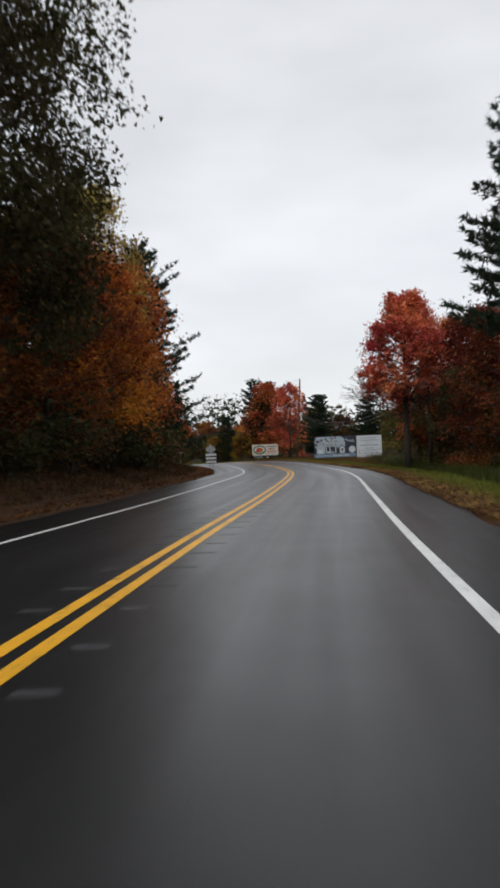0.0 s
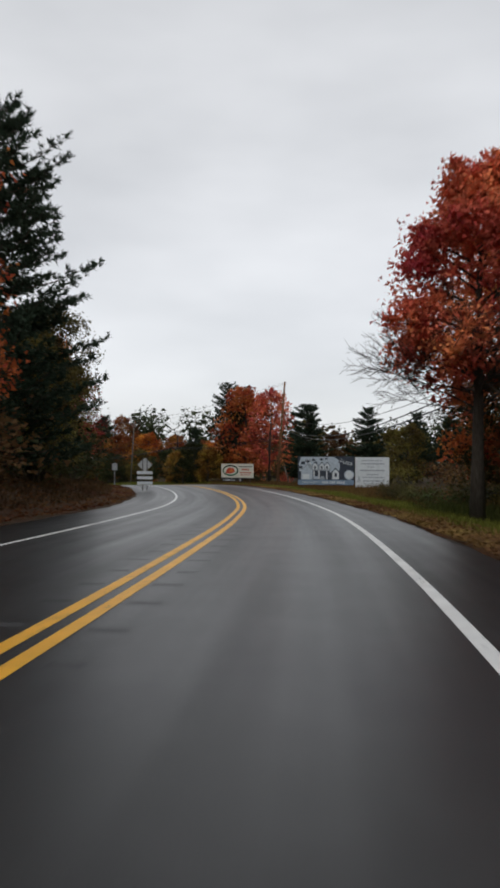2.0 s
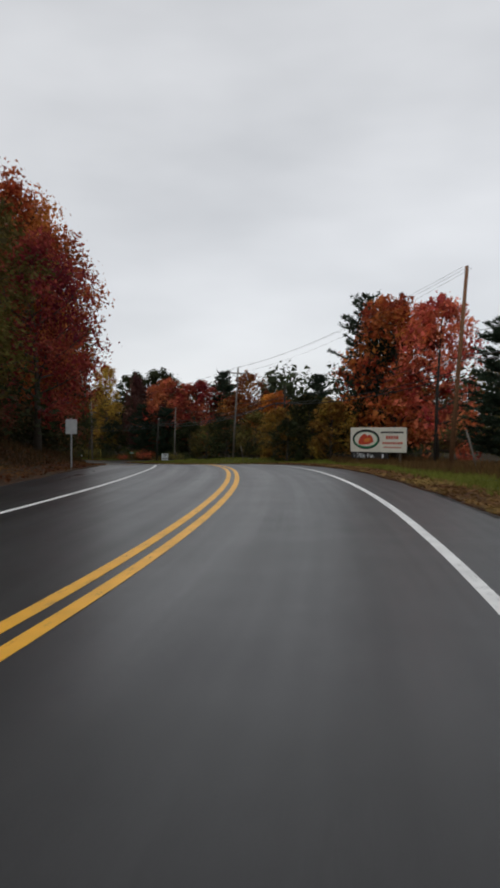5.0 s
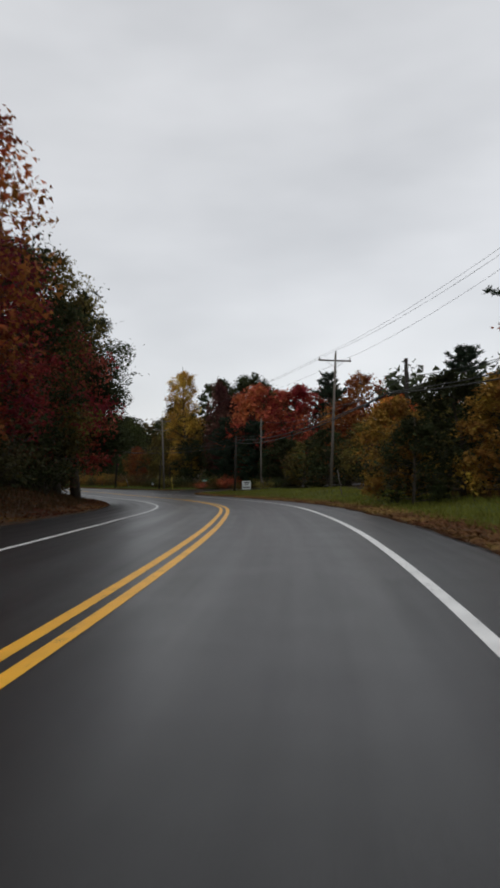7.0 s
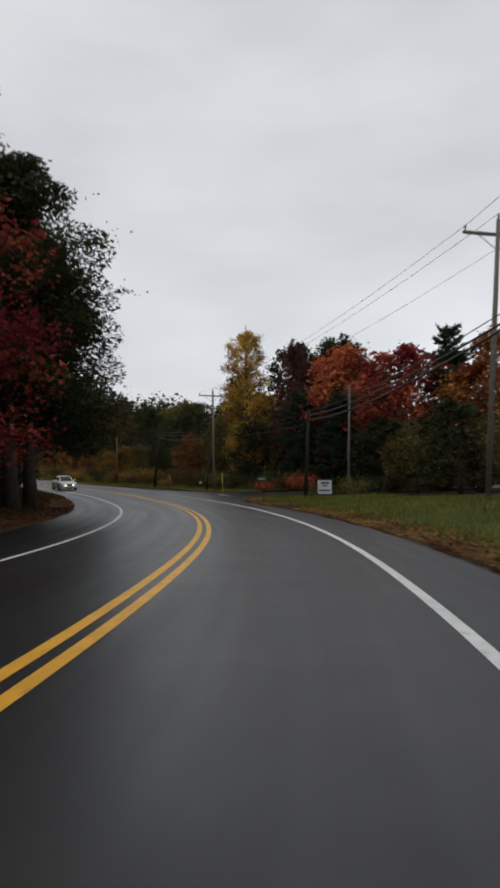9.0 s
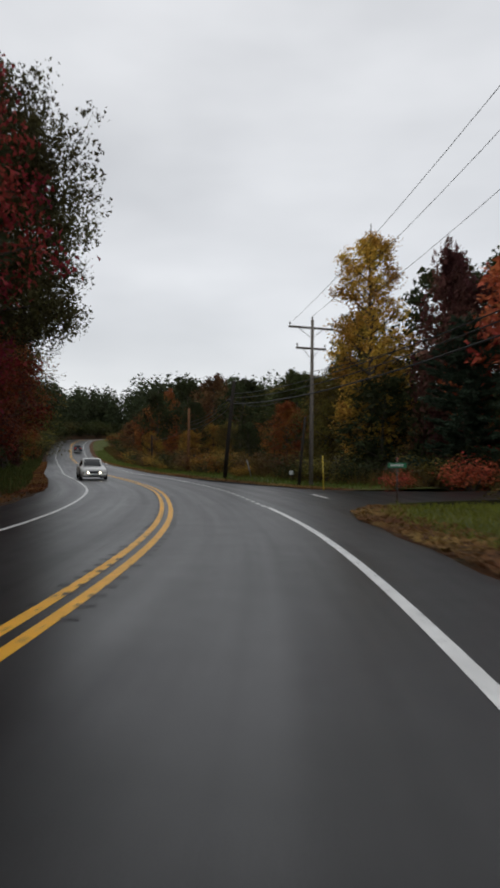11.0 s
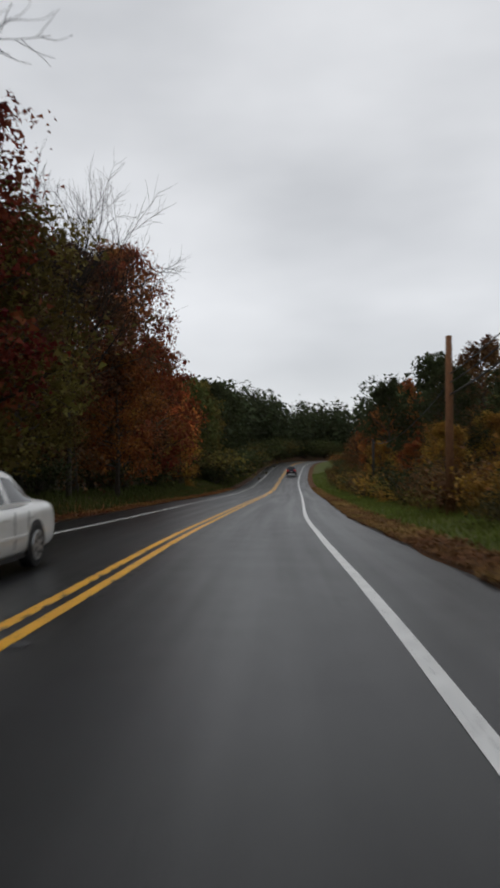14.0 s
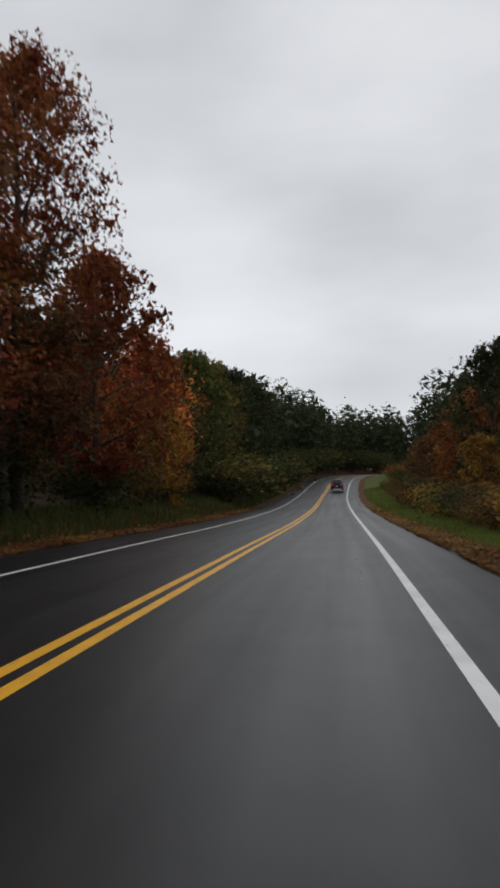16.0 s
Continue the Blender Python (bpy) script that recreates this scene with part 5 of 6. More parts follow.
def diamond_sign():
    s = 82.0
    x, y = -12.5, 79.9
    g = float(land_height(x, y)[0])
    ob = thing("warning_sign", pose(x, y, g, 0, 0, along(s) - 4), "grey back of a diamond road sign with three plates", "road sign", "road signs")
    zc = 0.46 - g
    for sx in (-0.16, 0.16):
        part("post", box_bm(0.06, 0.05, 1.02 - g + 0.3, 0.006, (sx, -0.035, (1.02 - g) / 2 - 0.15)), DARK_STEEL, ob)
    bm = box_bm(0.77, 0.012, 0.77, 0.0, (0, 0, 0))
    bmesh.ops.bevel(bm, geom=[e for e in bm.edges if abs(e.verts[0].co.y - e.verts[1].co.y) > 0.005], offset=0.05, segments=4, affect="EDGES")
    part("diamond_plate", bm, ALU, ob, "grey aluminium diamond plate", pose(0, 0.0, zc, 0, 45, 0))
    for k in range(3):
        part("lower_plate", box_bm(1.12, 0.012, 0.22, 0.0, (0, -0.07, -0.12 - g - 0.38 * k)), SIGN_WHITE, ob, "pale rectangular plate")


def small_back_sign():
    x, y = -18.6, 94.0
    g = float(land_height(x, y)[0])
    ob = thing("road_sign", pose(x, y, g, 0, 0, along(97) + 6), "grey back of a small rectangular road sign", "road sign", "road signs")
    part("post", box_bm(0.06, 0.05, 0.55 - g + 0.3, 0.006, (0, 0.04, (0.55 - g) / 2 - 0.15)), METAL, ob)
    part("plate", box_bm(0.46, 0.012, 0.60, 0.0, (0, 0, 0.2 - g)), ALU, ob)


def yard_sign():
    x, y = -47.3, 166.4
    g = float(land_height(x, y)[0])
    ob = thing("yard_sign", pose(x, y, g, 0, 0, 28), "small white sign with dark print on stakes", "sign", "roadside signs")
    part("panel", box_bm(0.95, 0.03, 0.92, 0.005, (0, 0, 0.82)), SIGN_WHITE, ob)
    for sx in (-0.36, 0.36):
        part("stake", box_bm(0.05, 0.04, 0.75, 0.004, (sx, 0.03, 0.2)), POST_WOOD, ob)
    for z, x0, x1, t in ((1.1, -0.25, 0.3, 0.12), (0.92, -0.15, 0.2, 0.08), (0.6, -0.36, 0.36, 0.10)):
        flat_poly("writing_bar", bar(x0, z - t / 2, x1, z + t / 2), SIGN_BLACK, ob, -0.019)


def street_sign():
    x, y = -53.3, 167.7
    g = float(land_height(x, y)[0])
    z = -2.92 - g
    ob = thing("street_name_sign", pose(x, y, g, 0, 0, 36), "green street name sign on a metal post", "street sign", "road signs")
    part("post", tube_mesh("post", [(0, 0, -0.3), (0, 0, z + 0.28)], 0.025, DARK_STEEL, 8), None, ob)
    blade = part("name_blade", box_bm(0.62, 0.008, 0.17, 0.0, (0, -0.035, z)), SIGN_GREEN, ob, "green blade with white print")
    for k in range(5):
        flat_poly("writing_bar", bar(-0.22 + 0.09 * k, z - 0.04, -0.16 + 0.09 * k, z + 0.04), SIGN_WHITE, blade, -0.044)
    part("cross_blade", box_bm(0.008, 0.5, 0.15, 0.0, (0, 0, z + 0.2)), SIGN_RED, ob, "narrow blade set across")


def markers():
    """Guy-wire guards and marker posts by the junction."""
    def stake(name, x, y, h, lean, mat, r, label, category):
        g = float(land_height(x, y)[0])
        ob = thing(name, pose(x, y, g), label, category, "roadside markers")
        part("tube", tube_mesh("tube", [(0, 0, -0.1), (lean[0] * 0.5, lean[1] * 0.5, h * 0.5), (lean[0], lean[1], h)], [r, r, r * 0.9], mat, 8), None, ob)
    stake("guy_guard", -62.6, 175.3, 1.75, (-0.35, 0.35), STAKE_YELLOW, 0.026, "yellow plastic guy-wire guard beside a pole", "guy guard")
    stake("marker_post", -75.4, 183.3, 1.25, (-0.22, -0.28), PORCELAIN, 0.045, "pale leaning marker post in the grass", "marker post")
    stake("guy_guard", -46.2, 168.6, 1.5, (-0.55, 0.35), POLE_GREY, 0.03, "pale guy-wire guard leaning by a pole", "guy guard")
    stake("guy_guard", -26.3, 139.4, 1.6, (-0.4, 0.3), POLE_GREY, 0.03, "pale guy-wire guard leaning in grass", "guy guard")
    stake("marker_post", -2.9, 108.6, 2.2, (-0.6, 0.3), POLE_GREY, 0.05, "grey stake leaning beside the billboards", "stake")
    stake("marker_post", -11.2, 46.0, 6.2, (0.15, 0.1), PALE_BARK, 0.09, "pale bare dead trunk among maples", "dead trunk")
    g = float(land_height(-69.2, 180.4)[0])
    ob = thing("mailbox", pose(-69.2, 180.4, g, 0, 0, 30), "small white roadside box on a short post", "mailbox")
    part("post", box_bm(0.06, 0.06, 0.55, 0.005, (0, 0, 0.2)), POST_WOOD, ob)
    part("box", box_bm(0.22, 0.34, 0.24, 0.03, (0, 0, 0.58)), SIGN_WHITE, ob)


house_billboard()
oval_billboard()
diamond_sign()
small_back_sign()
yard_sign()
street_sign()
markers()


# ---------------------------------------------------------------- vehicles
def car_paint(name, colour, rough=0.28):
    m, n, l, b = material(name, rough)
    f = noise_node(n, l, 3.0, 4)
    l.new(ramp_node(n, l, f, [(0.3, tuple(c * 0.86 for c in colour)), (0.7, colour)]), b.inputs["Base Color"])
    b.inputs["Coat Weight"].default_value = 0.6
    b.inputs["Coat Roughness"].default_value = 0.08
    return m


GLASS = plain("tinted_car_glass", (0.012, 0.014, 0.015), 0.08, 0, 3, 0.1, 0, 0.3)
TYRE = plain("tyre_rubber", (0.018, 0.018, 0.018), 0.85, 0, 12, 0.2, 0.2)
RIM = plain("alloy_rim", (0.45, 0.46, 0.47), 0.35, 0.8, 8, 0.1, 0)
CHROME = plain("chrome_trim", (0.55, 0.56, 0.57), 0.18, 1.0, 8, 0.05, 0)
BLACK_TRIM = plain("black_plastic_trim", (0.02, 0.02, 0.022), 0.6, 0, 9, 0.15, 0.05)
LENS = plain("clear_lamp_lens", (0.62, 0.64, 0.62), 0.1, 0, 5, 0.05, 0)
RED_LENS = plain("red_lamp_lens", (0.45, 0.015, 0.015), 0.15, 0, 5, 0.1, 0)


def glow(name, colour, strength):
    m, n, l, b = material(name, 0.3)
    b.inputs["Base Color"].default_value = (*colour, 1)
    b.inputs["Emission Color"].default_value = (*colour, 1)
    b.inputs["Emission Strength"].default_value = strength
    return m


HEADLIGHT = glow("lit_headlamp", (1.0, 0.90, 0.70), 5.0)
TAIL_LIT = glow("lit_tail_lamp", (0.6, 0.02, 0.015), 0.25)


def loft(sections, mat, name, smooth=True):
    """sections: rows of points that are joined one to the next."""
    k = len(sections[0])
    verts = [p for s in sections for p in s]
    faces = [(i * k + j, i * k + j + 1, (i + 1) * k + j + 1, (i + 1) * k + j) for i in range(len(sections) - 1) for j in range(k - 1)]
    faces += [tuple(reversed(range(k))), tuple((len(sections) - 1) * k + j for j in range(k))]
    me = mesh_of(name, verts, faces, mat)
    bm = bmesh.new()
    bm.from_mesh(me)
    bmesh.ops.recalc_face_normals(bm, faces=bm.faces)
    for f in bm.faces:
        f.smooth = smooth and len(f.verts) == 4
    bm.to_mesh(me)
    bm.free()
    return me


def smooth_rows(rows, count):
    """Rows of numbers, evenly resampled along the first one on a soft curve."""
    rows = np.array(rows, float)
    xs = np.linspace(rows[0, 0], rows[-1, 0], count)
    slope = np.gradient(rows, rows[:, 0], axis=0)
    out = []
    for x in xs:
        i = min(int(np.searchsorted(rows[:, 0], x, side="right")) - 1, len(rows) - 2)
        w = rows[i + 1, 0] - rows[i, 0]
        t = (x - rows[i, 0]) / w
        # tangents limited, so that the curve doesn't overshoot
        d = (rows[i + 1] - rows[i]) / w
        m0, m1 = [np.where(k * d <= 0, 0, np.sign(d) * np.minimum(np.abs(k), 2.6 * np.abs(d))) for k in (slope[i], slope[i + 1])]
        out.append(rows[i] * (2 * t ** 3 - 3 * t * t + 1) + m0 * w * (t ** 3 - 2 * t * t + t) + rows[i + 1] * (3 * t * t - 2 * t ** 3) + m1 * w * (t ** 3 - t * t))
    return [(float(x), *map(float, r[1:])) for x, r in zip(xs, out)]


def car(m, paint, stations, cabin, wheel_x, wheel_r, label, front_lit, tail_mat, name="car", rack=False):
    """x runs from the nose (0) to the tail; stations: x, half width, sill, belt; cabin: x, half width at belt, at roof, belt, roof."""
    ob = thing(name, m, label, "car", "cars")
    wide = max(q[1] for q in stations)

    def ring(x, w, lo, hi):
        g = hi - lo
        pts = [(0.0, lo), (w * 0.80, lo), (w * 0.92, lo + 0.03), (w * 0.975, lo + 0.14 * g), (w * 0.995, lo + 0.34 * g), (w, lo + 0.52 * g), (w * 0.99, lo + 0.68 * g),
               (w * 0.965, lo + 0.82 * g), (w * 0.92, lo + 0.92 * g), (w * 0.84, lo + 0.975 * g), (w * 0.66, hi + 0.012), (w * 0.36, hi + 0.028), (0, hi + 0.034)]
        return [(x, y, z) for y, z in pts] + [(x, -y, z) for y, z in reversed(pts[:-1])]
    part("body", loft([ring(*s) for s in smooth_rows(stations, 40)], paint, "body"), None, ob)

    # the cabin's skin: each face is paint or one of the panes
    fine_cabin = smooth_rows(cabin, 48)
    high = [c for c in cabin if c[4] > max(q[4] for q in cabin) - 0.06]
    c0, c1, c2, c3 = cabin[0], high[0], high[-1], cabin[-1]
    mid = (c1[0] + c2[0]) / 2 + 0.05

    def section(x, wb, wr, lo, hi):
        r = min(0.13, (hi - lo) * 0.38)
        side = [(wb + (wr + 0.05 - wb) * (t / 7) ** 1.25, lo - 0.03 + (hi - r - lo + 0.03) * t / 7) for t in range(8)]
        corner = [(wr + 0.05 - 1.5 * r * (1 - math.cos(a)), hi - r + r * math.sin(a)) for a in (0.4, 0.8, 1.2)]
        y0 = corner[-1][0]
        top = [(y0 * k, hi + 0.035 * (1 - k * k)) for k in (0.86, 0.6, 0.3, 0.0)]
        half = side + corner + top
        return [(x, y, z) for y, z in half] + [(x, -y, z) for y, z in reversed(half[:-1])]
    grid = [section(*c) for c in fine_cabin]
    k = len(grid[0])
    panes = {}
    for i in range(len(grid) - 1):
        x = (fine_cabin[i][0] + fine_cabin[i + 1][0]) / 2
        tall = fine_cabin[i][4] - fine_cabin[i][3]
        for j in range(k - 1):
            v = min(j, k - 2 - j)
            kind = "cabin"
            if v >= 10 and c0[0] + 0.03 < x < c1[0] - 0.05:
                kind = "windscreen"
            elif v >= 10 and c2[0] + 0.10 < x < c3[0] - 0.03:
                kind = "rear_window"
            elif 1 <= v <= 6 and tall > 0.26 and c0[0] + 0.25 < x < c3[0] - 0.25 and abs(x - mid) > 0.055:
                kind = ("front_left_window" if x < mid else "rear_left_window") if j < k / 2 else ("front_right_window" if x < mid else "rear_right_window")
            panes.setdefault(kind, []).append((i, j))
    for kind, cells in panes.items():
        verts, faces, seen = [], [], {}
        for i, j in cells:
            face = []
            for a, b in ((i, j), (i, j + 1), (i + 1, j + 1), (i + 1, j)):
                if (a, b) not in seen:
                    seen[a, b] = len(verts)
                    verts.append(grid[a][b])
                face.append(seen[a, b])
            faces.append(tuple(face))
        part("side_window" if kind.endswith("_window") and kind != "rear_window" else kind, mesh_of(kind, verts, faces, paint if kind == "cabin" else GLASS, True), None, ob)
    for sy in (-1, 1):
        lo, hi = c1[3] + 0.07, c1[4] - 0.12
        xa = c0[0] + (c1[0] - c0[0]) * 0.5
        part("door_mirror", box_bm(0.12, 0.21, 0.13, 0.05, (xa + 0.05, sy * (c1[1] + 0.13), lo + 0.05)), paint, ob)
        for wx in wheel_x:
            well = wheel_r + 0.045
            part("wheel_arch", loft([[(wx + well * math.cos(a), sy * yy, wheel_r + well * math.sin(a)) for a in [math.pi * i / 16 for i in range(17)]] for yy in (wide - 0.18, wide + 0.004)], BLACK_TRIM, "wheel_arch"), None, ob)
            v, f = [], []
            y0 = sy * (wide - 0.10)
            tube_into(v, f, [(wx, y0 - 0.11, wheel_r), (wx, y0 - 0.085, wheel_r), (wx, y0 + 0.085, wheel_r), (wx, y0 + 0.11, wheel_r)], [wheel_r - 0.035, wheel_r, wheel_r, wheel_r - 0.035], 32)
            wheel = part("wheel", mesh_of("tyre", v, f, TYRE), None, ob, "black tyre")
            v, f = [], []
            tube_into(v, f, [(wx, y0 + sy * 0.10, wheel_r), (wx, y0 + sy * 0.118, wheel_r), (wx, y0 + sy * 0.125, wheel_r)], [wheel_r * 0.68, wheel_r * 0.66, wheel_r * 0.58], 28)
            part("rim", mesh_of("rim", v, f, RIM), None, wheel, "metal rim")
            for q in range(7):
                a = 2 * math.pi * q / 7
                part("rim_slot", box_bm(wheel_r * 0.26, 0.012, wheel_r * 0.15, 0.0, (wx + wheel_r * 0.40 * math.cos(a), y0 + sy * 0.124, wheel_r + wheel_r * 0.40 * math.sin(a)), (0, -math.degrees(a), 0)), BLACK_TRIM, wheel)
        for hx in (mid - 0.30, mid + 0.72):
            part("door_handle", box_bm(0.2, 0.03, 0.035, 0.01, (hx, sy * (wide * 0.965 + 0.012), stations[3][2] + 0.82 * (stations[3][3] - stations[3][2]))), paint, ob)
        for hx in (mid, c0[0] + 0.35, wheel_x[1] - wheel_r - 0.02):
            part("door_seam", box_bm(0.010, 0.006, 0.5, 0, (hx, sy * (wide + 0.0005), stations[3][2] + 0.40)), BLACK_TRIM, ob)
        part("side_moulding", box_bm(wheel_x[1] - wheel_x[0] - 2 * wheel_r - 0.15, 0.02, 0.05, 0.006, ((wheel_x[0] + wheel_x[1]) / 2, sy * (wide + 0.004), stations[3][2] + 0.30)), paint, ob)
        part("rocker", box_bm(wheel_x[1] - wheel_x[0] - 2 * wheel_r, 0.05, 0.09, 0.01, ((wheel_x[0] + wheel_x[1]) / 2, sy * (wide - 0.09), stations[3][2] + 0.02)), BLACK_TRIM, ob)
    n0, t0 = stations[0], stations[-1]
    zl = n0[2] + (n0[3] - n0[2]) * 0.74
    for sy in (-1, 1):
        lamp = part("headlamp", box_bm(0.26, 0.46, 0.14, 0.06, (0.15, sy * (n0[1] - 0.14), zl), (0, -12, sy * 30)), LENS, ob, "clear lamp glass")
        if front_lit:
            v, f = [], []
            tube_into(v, f, [(-0.02, sy * (n0[1] - 0.26), zl), (0.03, sy * (n0[1] - 0.26), zl)], [0.055, 0.06], 14)
            part("lit_bulb", mesh_of("lit_bulb", v, f, HEADLIGHT), None, lamp, "lit headlamp")
        part("tail_lamp", box_bm(0.10, 0.30, 0.26 if rack else 0.17, 0.03, (t0[0] - 0.02, sy * (t0[1] - 0.15), t0[2] + (t0[3] - t0[2]) * 0.70)), tail_mat, ob, "red tail lamp")
    part("front_bumper", box_bm(0.26, n0[1] * 2.2, 0.22, 0.08, (0.05, 0, n0[2] + 0.09)), paint, ob)
    part("rear_bumper", box_bm(0.22, t0[1] * 1.96, 0.24, 0.07, (t0[0] - 0.0, 0, t0[2] + 0.17)), BLACK_TRIM if rack else paint, ob)
    part("grille", box_bm(0.08, 0.66, 0.17, 0.07, (-0.01, 0, zl + 0.01)), BLACK_TRIM, ob, "dark oval grille")
    part("grille_rim", box_bm(0.05, 0.74, 0.03, 0.012, (-0.02, 0, zl + 0.105)), CHROME, ob)
    part("lower_intake", box_bm(0.04, 0.9, 0.07, 0.02, (-0.07, 0, n0[2] + 0.03)), BLACK_TRIM, ob)
    part("number_plate", box_bm(0.02, 0.31, 0.15, 0.004, (t0[0] + 0.12, 0, t0[2] + 0.25)), SIGN_WHITE, ob, "plate with a plain bar")
    part("front_plate", box_bm(0.02, 0.31, 0.13, 0.004, (-0.09, 0, n0[2] + 0.12)), SIGN_WHITE, ob, "plate with a plain bar")
    if rack:
        for sy in (-1, 1):
            part("roof_rail", tube_mesh("roof_rail", [(c1[0] + 0.2, sy * c1[2] * 0.86, c1[4] + 0.05), (c2[0] - 0.1, sy * c2[2] * 0.86, c2[4] + 0.05)], 0.02, BLACK_TRIM, 6), None, ob)
        part("wiper", box_bm(0.03, 0.4, 0.02, 0.004, (c3[0] + 0.0, 0.1, c3[3] + 0.12)), BLACK_TRIM, ob)
    return ob


def on_road(s, d, turn):
    c, a = line_at(s)
    return pose(c[0, 0] - a[0, 1] * d, c[0, 1] + a[0, 0] * d, c[0, 2], 0, 0, along(s) + turn)


WHITE_PAINT = car_paint("white_car_paint", (0.82, 0.82, 0.79))
BLUE_PAINT = car_paint("dark_blue_car_paint", (0.014, 0.020, 0.045))
# oncoming sedan, nose towards the start of the drive
car(on_road(206.0, 2.2, 90), WHITE_PAINT,
    [(0.0, 0.66, 0.28, 0.62), (0.12, 0.80, 0.23, 0.72), (0.40, 0.89, 0.2, 0.80), (0.95, 0.93, 0.2, 0.87), (1.5, 0.94, 0.2, 0.92), (3.4, 0.94, 0.2, 0.95), (4.3, 0.92, 0.22, 0.98), (4.95, 0.86, 0.26, 0.95), (5.08, 0.78, 0.34, 0.88)],
    [(1.28, 0.80, 0.56, 0.89, 0.91), (1.70, 0.83, 0.60, 0.91, 1.20), (2.25, 0.84, 0.62, 0.92, 1.42), (2.85, 0.85, 0.62, 0.93, 1.46), (3.45, 0.84, 0.62, 0.94, 1.42), (3.95, 0.82, 0.60, 0.95, 1.24), (4.45, 0.78, 0.56, 0.96, 0.985)],
    (0.98, 3.82), 0.33, "white sedan with lit headlamps in the oncoming lane", True, RED_LENS)
# crossover ahead, tail towards the start of the drive
car(on_road(349.0, -1.75, -90), BLUE_PAINT,
    [(0.0, 0.78, 0.34, 0.85), (0.14, 0.88, 0.28, 0.93), (0.8, 0.92, 0.26, 1.02), (1.4, 0.92, 0.26, 1.08), (3.2, 0.92, 0.26, 1.10), (4.1, 0.91, 0.28, 1.12), (4.45, 0.88, 0.32, 1.12), (4.55, 0.84, 0.36, 1.08)],
    [(1.15, 0.84, 0.66, 1.04, 1.08), (1.85, 0.85, 0.66, 1.07, 1.64), (3.9, 0.85, 0.66, 1.09, 1.64), (4.45, 0.82, 0.62, 1.10, 1.13)],
    (0.9, 3.6), 0.36, "dark blue crossover with red tail lamps driving ahead", False, TAIL_LIT, rack=True)


# ---------------------------------------------------------------- road details
def build_dotted_line():
    """Short dashes across the mouth of the side road."""
    parent = thing("dotted_line", None, "white dashes across the side road's mouth", "road marking", kind="structure")
    s = 178.45
    while s < 199.6:
        me = strip("dash", s, s + 0.65, 0.325, lambda q: [(-3.31 - 0.075, 0.0), (-3.31 + 0.075, 0.0)], WHITE_LINE, 0.004)
        part("dash", me, None, parent)
        s += 1.46
    stop = [(place(186.2, -6.7), place(183.3, -6.65))]
    for a, b in stop:
        d = (b - a).normalized()
        w = Vector((-d.y, d.x, 0)) * 0.07
        up = Vector((0, 0, 0.035))
        part("dash", mesh_of("dash", [a + w + up, a - w + up, b - w + up, b + w + up], [(0, 1, 2, 3)], WHITE_LINE), None, parent)


def build_rumble():
    """Shallow grooves milled beside the centre stripes, one mesh."""
    rng = np.random.default_rng(8)
    verts, faces = [], []
    for s in np.arange(-2, 44, 1.2):
        for d0 in (-0.62, 0.30):
            q = s + rng.uniform(-0.1, 0.1)
            ln, w = rng.uniform(0.26, 0.36), 0.13
            c, a = line_at(q)
            for ds, dd in ((-w / 2, 0), (w / 2, 0), (w / 2, ln), (-w / 2, ln)):
                d = d0 + dd
                verts.append((c[0, 0] + a[0, 0] * ds - a[0, 1] * d, c[0, 1] + a[0, 1] * ds + a[0, 0] * d, c[0, 2] + 0.003))
            n = len(verts)
            faces.append((n - 4, n - 3, n - 2, n - 1))
    for s in np.arange(160, 214, 0.62):
        for d0, ln in ((-0.36, 0.20), (0.02, 0.12), (0.20, 0.16)):
            if rng.random() < 0.35:
                continue
            q, w = s + rng.uniform(-0.06, 0.06), rng.uniform(0.10, 0.20)
            c, a = line_at(q)
            ln = ln * rng.uniform(0.6, 1.0)
            for ds, dd in ((-w / 2, 0), (w / 2, 0), (w / 2 * 0.8, ln), (-w / 2 * 0.8, ln)):
                d = d0 + dd
                verts.append((c[0, 0] + a[0, 0] * ds - a[0, 1] * d, c[0, 1] + a[0, 1] * ds + a[0, 0] * d, c[0, 2] + 0.008))
            n = len(verts)
            faces.append((n - 4, n - 3, n - 2, n - 1))
    tagged(new("rumble_strip", mesh_of("rumble_strip", verts, faces, GROOVE)), "shallow grooves milled along the centre line", "rumble strip", kind="stuff")


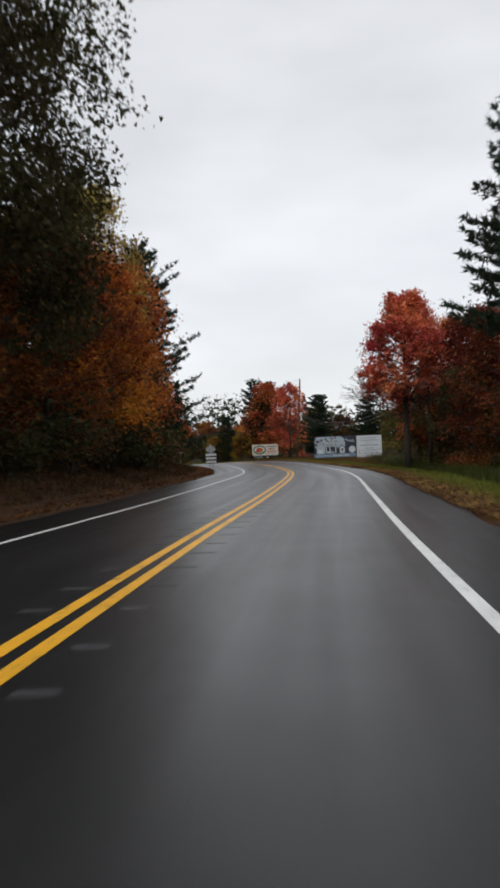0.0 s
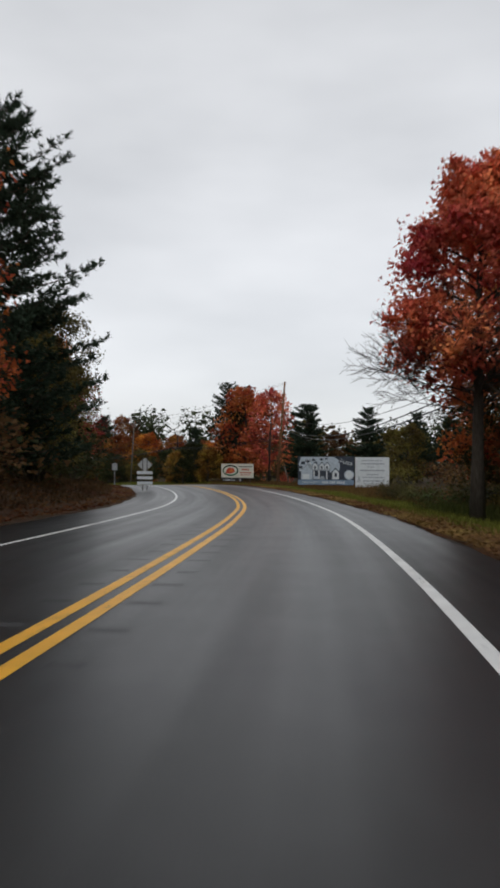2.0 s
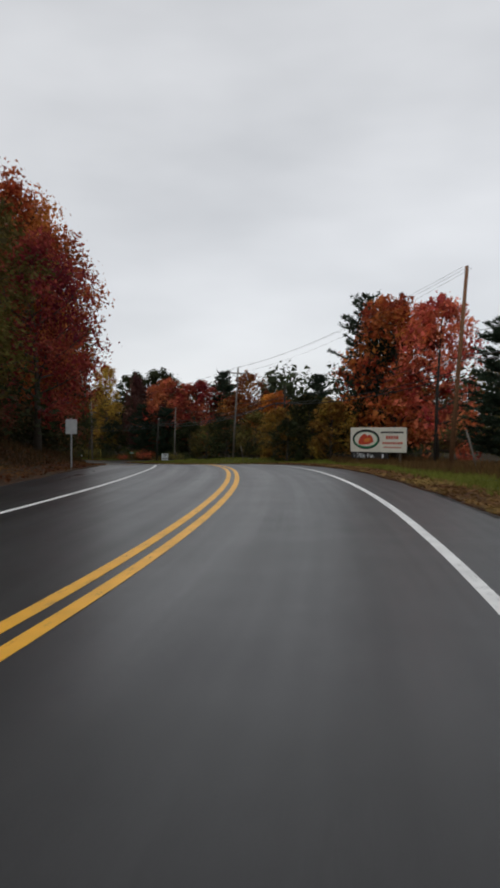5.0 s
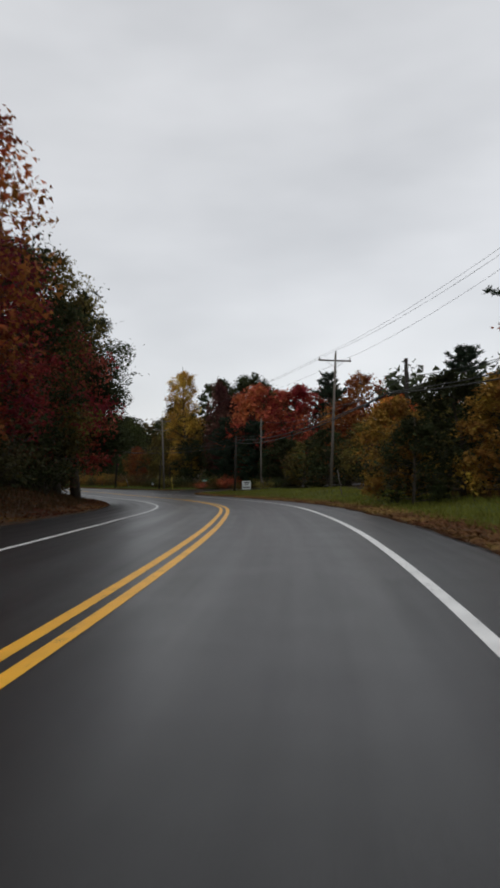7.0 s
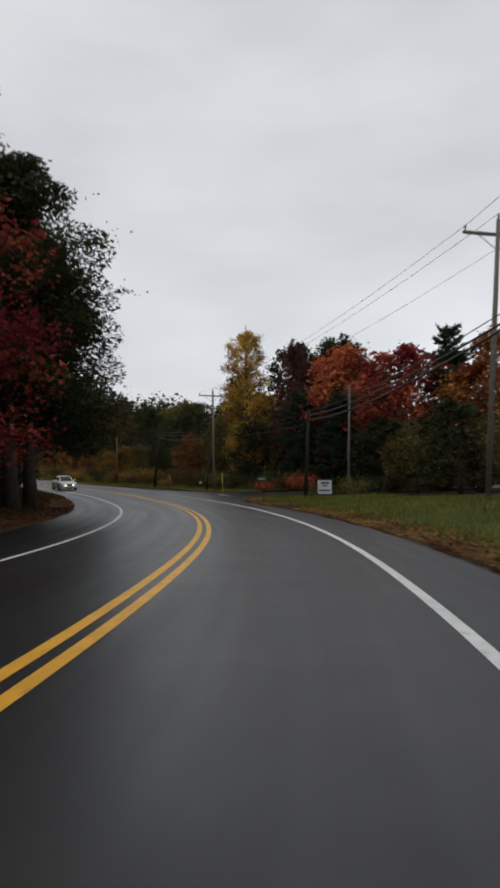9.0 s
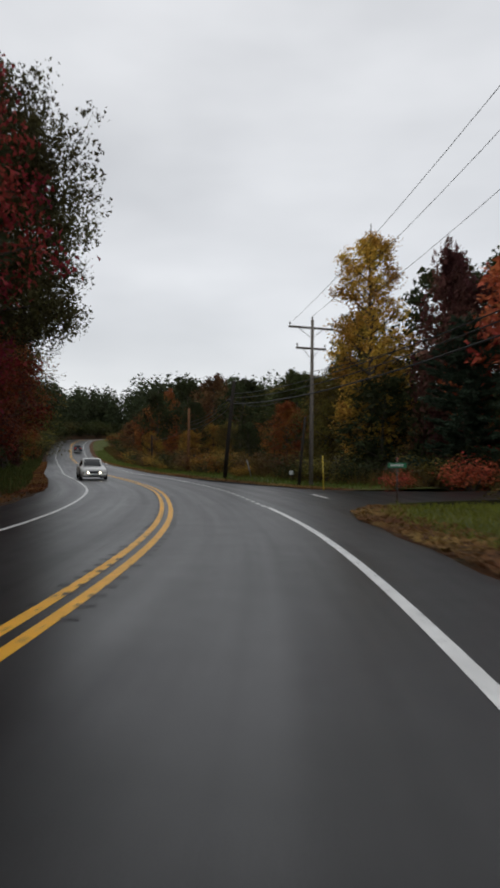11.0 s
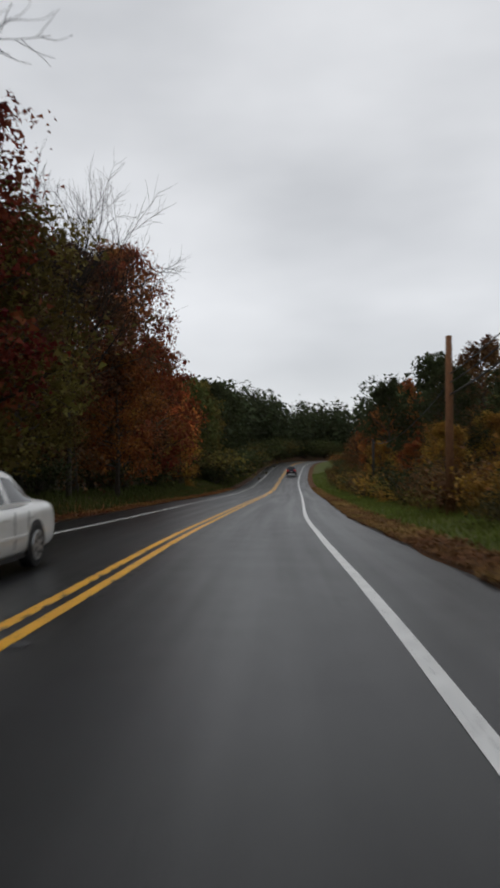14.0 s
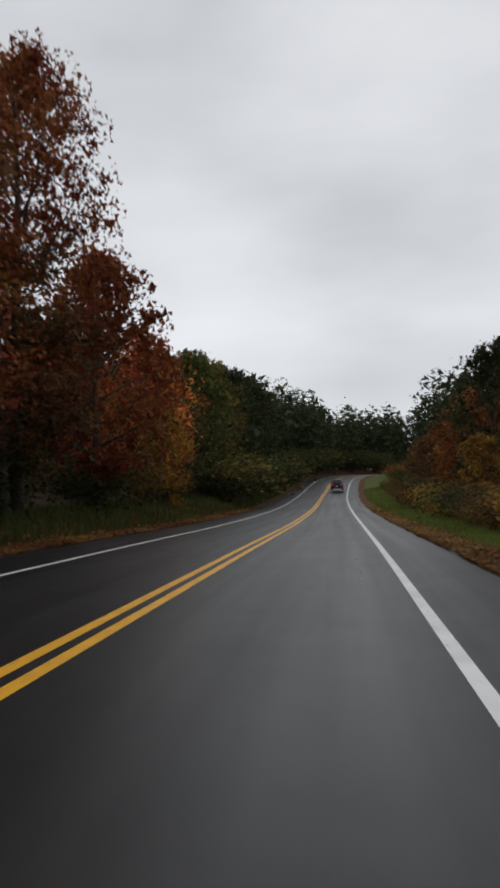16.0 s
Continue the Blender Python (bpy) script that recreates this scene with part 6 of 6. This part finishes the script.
def build_cracks():
    """Tar-sealed cracks that wander along the lane and over the side road's mouth."""
    rng = np.random.default_rng(21)
    verts, faces = [], []
    runs = [(96, 116, -2.75, -3.0, 0.05), (101, 108, -2.2, -2.5, 0.03), (60, 78, -2.9, -2.7, 0.035), (20, 34, 2.4, 2.7, 0.03), (128, 142, -2.6, -2.9, 0.035), (179, 197, -4.4, -5.6, 0.06), (181, 192, -6.3, -7.6, 0.05),
            (183, 186, -4.2, -9.0, 0.05), (191, 193, -3.9, -8.2, 0.05), (206, 226, -2.4, -2.8, 0.03), (216, 218, -3.2, 3.2, 0.03), (148, 149.5, -3.4, 3.2, 0.03), (40, 41.5, -3.3, 3.3, 0.03), (10, 22, -2.8, -2.6, 0.03)]
    for s0, s1, d0, d1, w in runs:
        n = max(12, int(max(s1 - s0, abs(d1 - d0)) * 3))
        wob = np.cumsum(rng.normal(0, 0.035, n))
        wob -= np.linspace(0, wob[-1], n)
        for i in range(n):
            f = i / (n - 1)
            s, d = s0 + (s1 - s0) * f + (wob[i] if s1 - s0 < 5 else 0), d0 + (d1 - d0) * f + wob[i]
            h = w * rng.uniform(0.25, 1.0)
            across = s1 - s0 >= 5
            for sg in (-1, 1):
                p = place(s + (0 if across else sg * h), d + (sg * h if across else 0), 0.004)
                verts.append(tuple(p))
            if i:
                k = len(verts)
                faces.append((k - 4, k - 3, k - 1, k - 2))
    tagged(new("road_cracks", mesh_of("road_cracks", verts, faces, GROOVE)), "dark sealed cracks in the asphalt", "road cracks", kind="stuff")


GROOVE = plain("grooved_asphalt", (0.034, 0.034, 0.036), 0.5, 0, 14, 0.4, 0.3)
build_dotted_line()
build_rumble()
build_cracks()


def verge_points(rng, n, s0, s1, side, x0, x1, power=1.0):
    s = rng.uniform(s0, s1, n)
    e = edge_left(s) if side > 0 else edge_right(s)
    d = side * (e + x0 + (x1 - x0) * rng.random(n) ** power)
    c, a = line_at(s)
    pos = np.stack([c[:, 0] - a[:, 1] * d, c[:, 1] + a[:, 0] * d, c[:, 2] + rise(s, d)], -1)
    return pos[e < 9]


def build_grass(name, n, s0, s1, side, x0, x1, h, colour, label, seed, power=1.0):
    rng = np.random.default_rng(seed)
    base = verge_points(rng, n, s0, s1, side, x0, x1, power)
    n = len(base)
    az = rng.uniform(0, 2 * math.pi, n)
    w = np.stack([np.cos(az), np.sin(az), 0 * az], -1) * (0.012 + 0.018 * rng.random((n, 1))) * (h / 0.25) ** 0.5
    tip = np.stack([rng.normal(0, 0.35, n), rng.normal(0, 0.35, n), np.ones(n)], -1) * h * rng.uniform(0.5, 1.4, (n, 1))
    ob = new(name, quads_mesh(name, np.stack([base - w, base + w, base + tip], 1), BLADE))
    ob.color = (*colour, 1)
    tagged(ob, label, "grass", kind="stuff")


def build_litter(name, n, s0, s1, side, x0, x1, colour, label, seed, power=1.0):
    rng = np.random.default_rng(seed)
    pos = verge_points(rng, n, s0, s1, side, x0, x1, power)
    pos[:, 2] += 0.05 + 0.03 * rng.random(len(pos))
    ob = new(name, quads_mesh(name, leaf_quads(rng, pos, 0.11, 1.6), LEAF))
    ob.color = (*colour, 1)
    tagged(ob, label, "fallen leaves", kind="stuff")


build_grass("grass", 60000, -5, 178, -1, 0.85, 7.0, 0.20, (0.155, 0.165, 0.030), "green roadside grass on the verge", 31)
build_grass("grass", 34000, 189, 350, -1, 0.9, 5.0, 0.20, (0.130, 0.165, 0.034), "green roadside grass on the verge", 32)
build_grass("weeds", 22000, 55, 130, -1, 5.5, 14.0, 0.45, (0.13, 0.075, 0.028), "tall brown weeds below the billboards", 33)
build_grass("weeds", 22000, 0, 60, -1, 3.0, 9.0, 0.55, (0.065, 0.075, 0.020), "tall weeds along the wood's edge", 34)
build_grass("weeds", 30000, 0, 190, 1, 1.6, 8.0, 0.30, (0.072, 0.044, 0.020), "dry brown weeds on the bank", 35)
build_grass("weeds", 32000, 186, 380, 1, 1.0, 7.0, 0.40, (0.068, 0.082, 0.022), "rough grass and weeds beside the road", 36)
build_grass("weeds", 30000, 189, 350, -1, 3.5, 10.0, 0.75, (0.12, 0.085, 0.028), "tall tawny weeds along the verge", 37)
build_litter("fallen_leaves", 26000, -5, 178, -1, 0.0, 1.6, (0.20, 0.115, 0.042), "brown and orange leaves along the pavement's edge", 41, 1.4)
build_litter("fallen_leaves", 16000, 189, 300, -1, 0.0, 1.2, (0.21, 0.120, 0.045), "brown and orange leaves along the pavement's edge", 42, 1.4)
build_litter("fallen_leaves", 42000, -2, 190, 1, 0.1, 8.0, (0.135, 0.056, 0.020), "brown fallen leaves covering the bank", 43, 1.0)
build_litter("fallen_leaves", 18000, 190, 300, 1, 0.0, 3.0, (0.20, 0.09, 0.03), "brown fallen leaves along the pavement's edge", 44, 1.4)
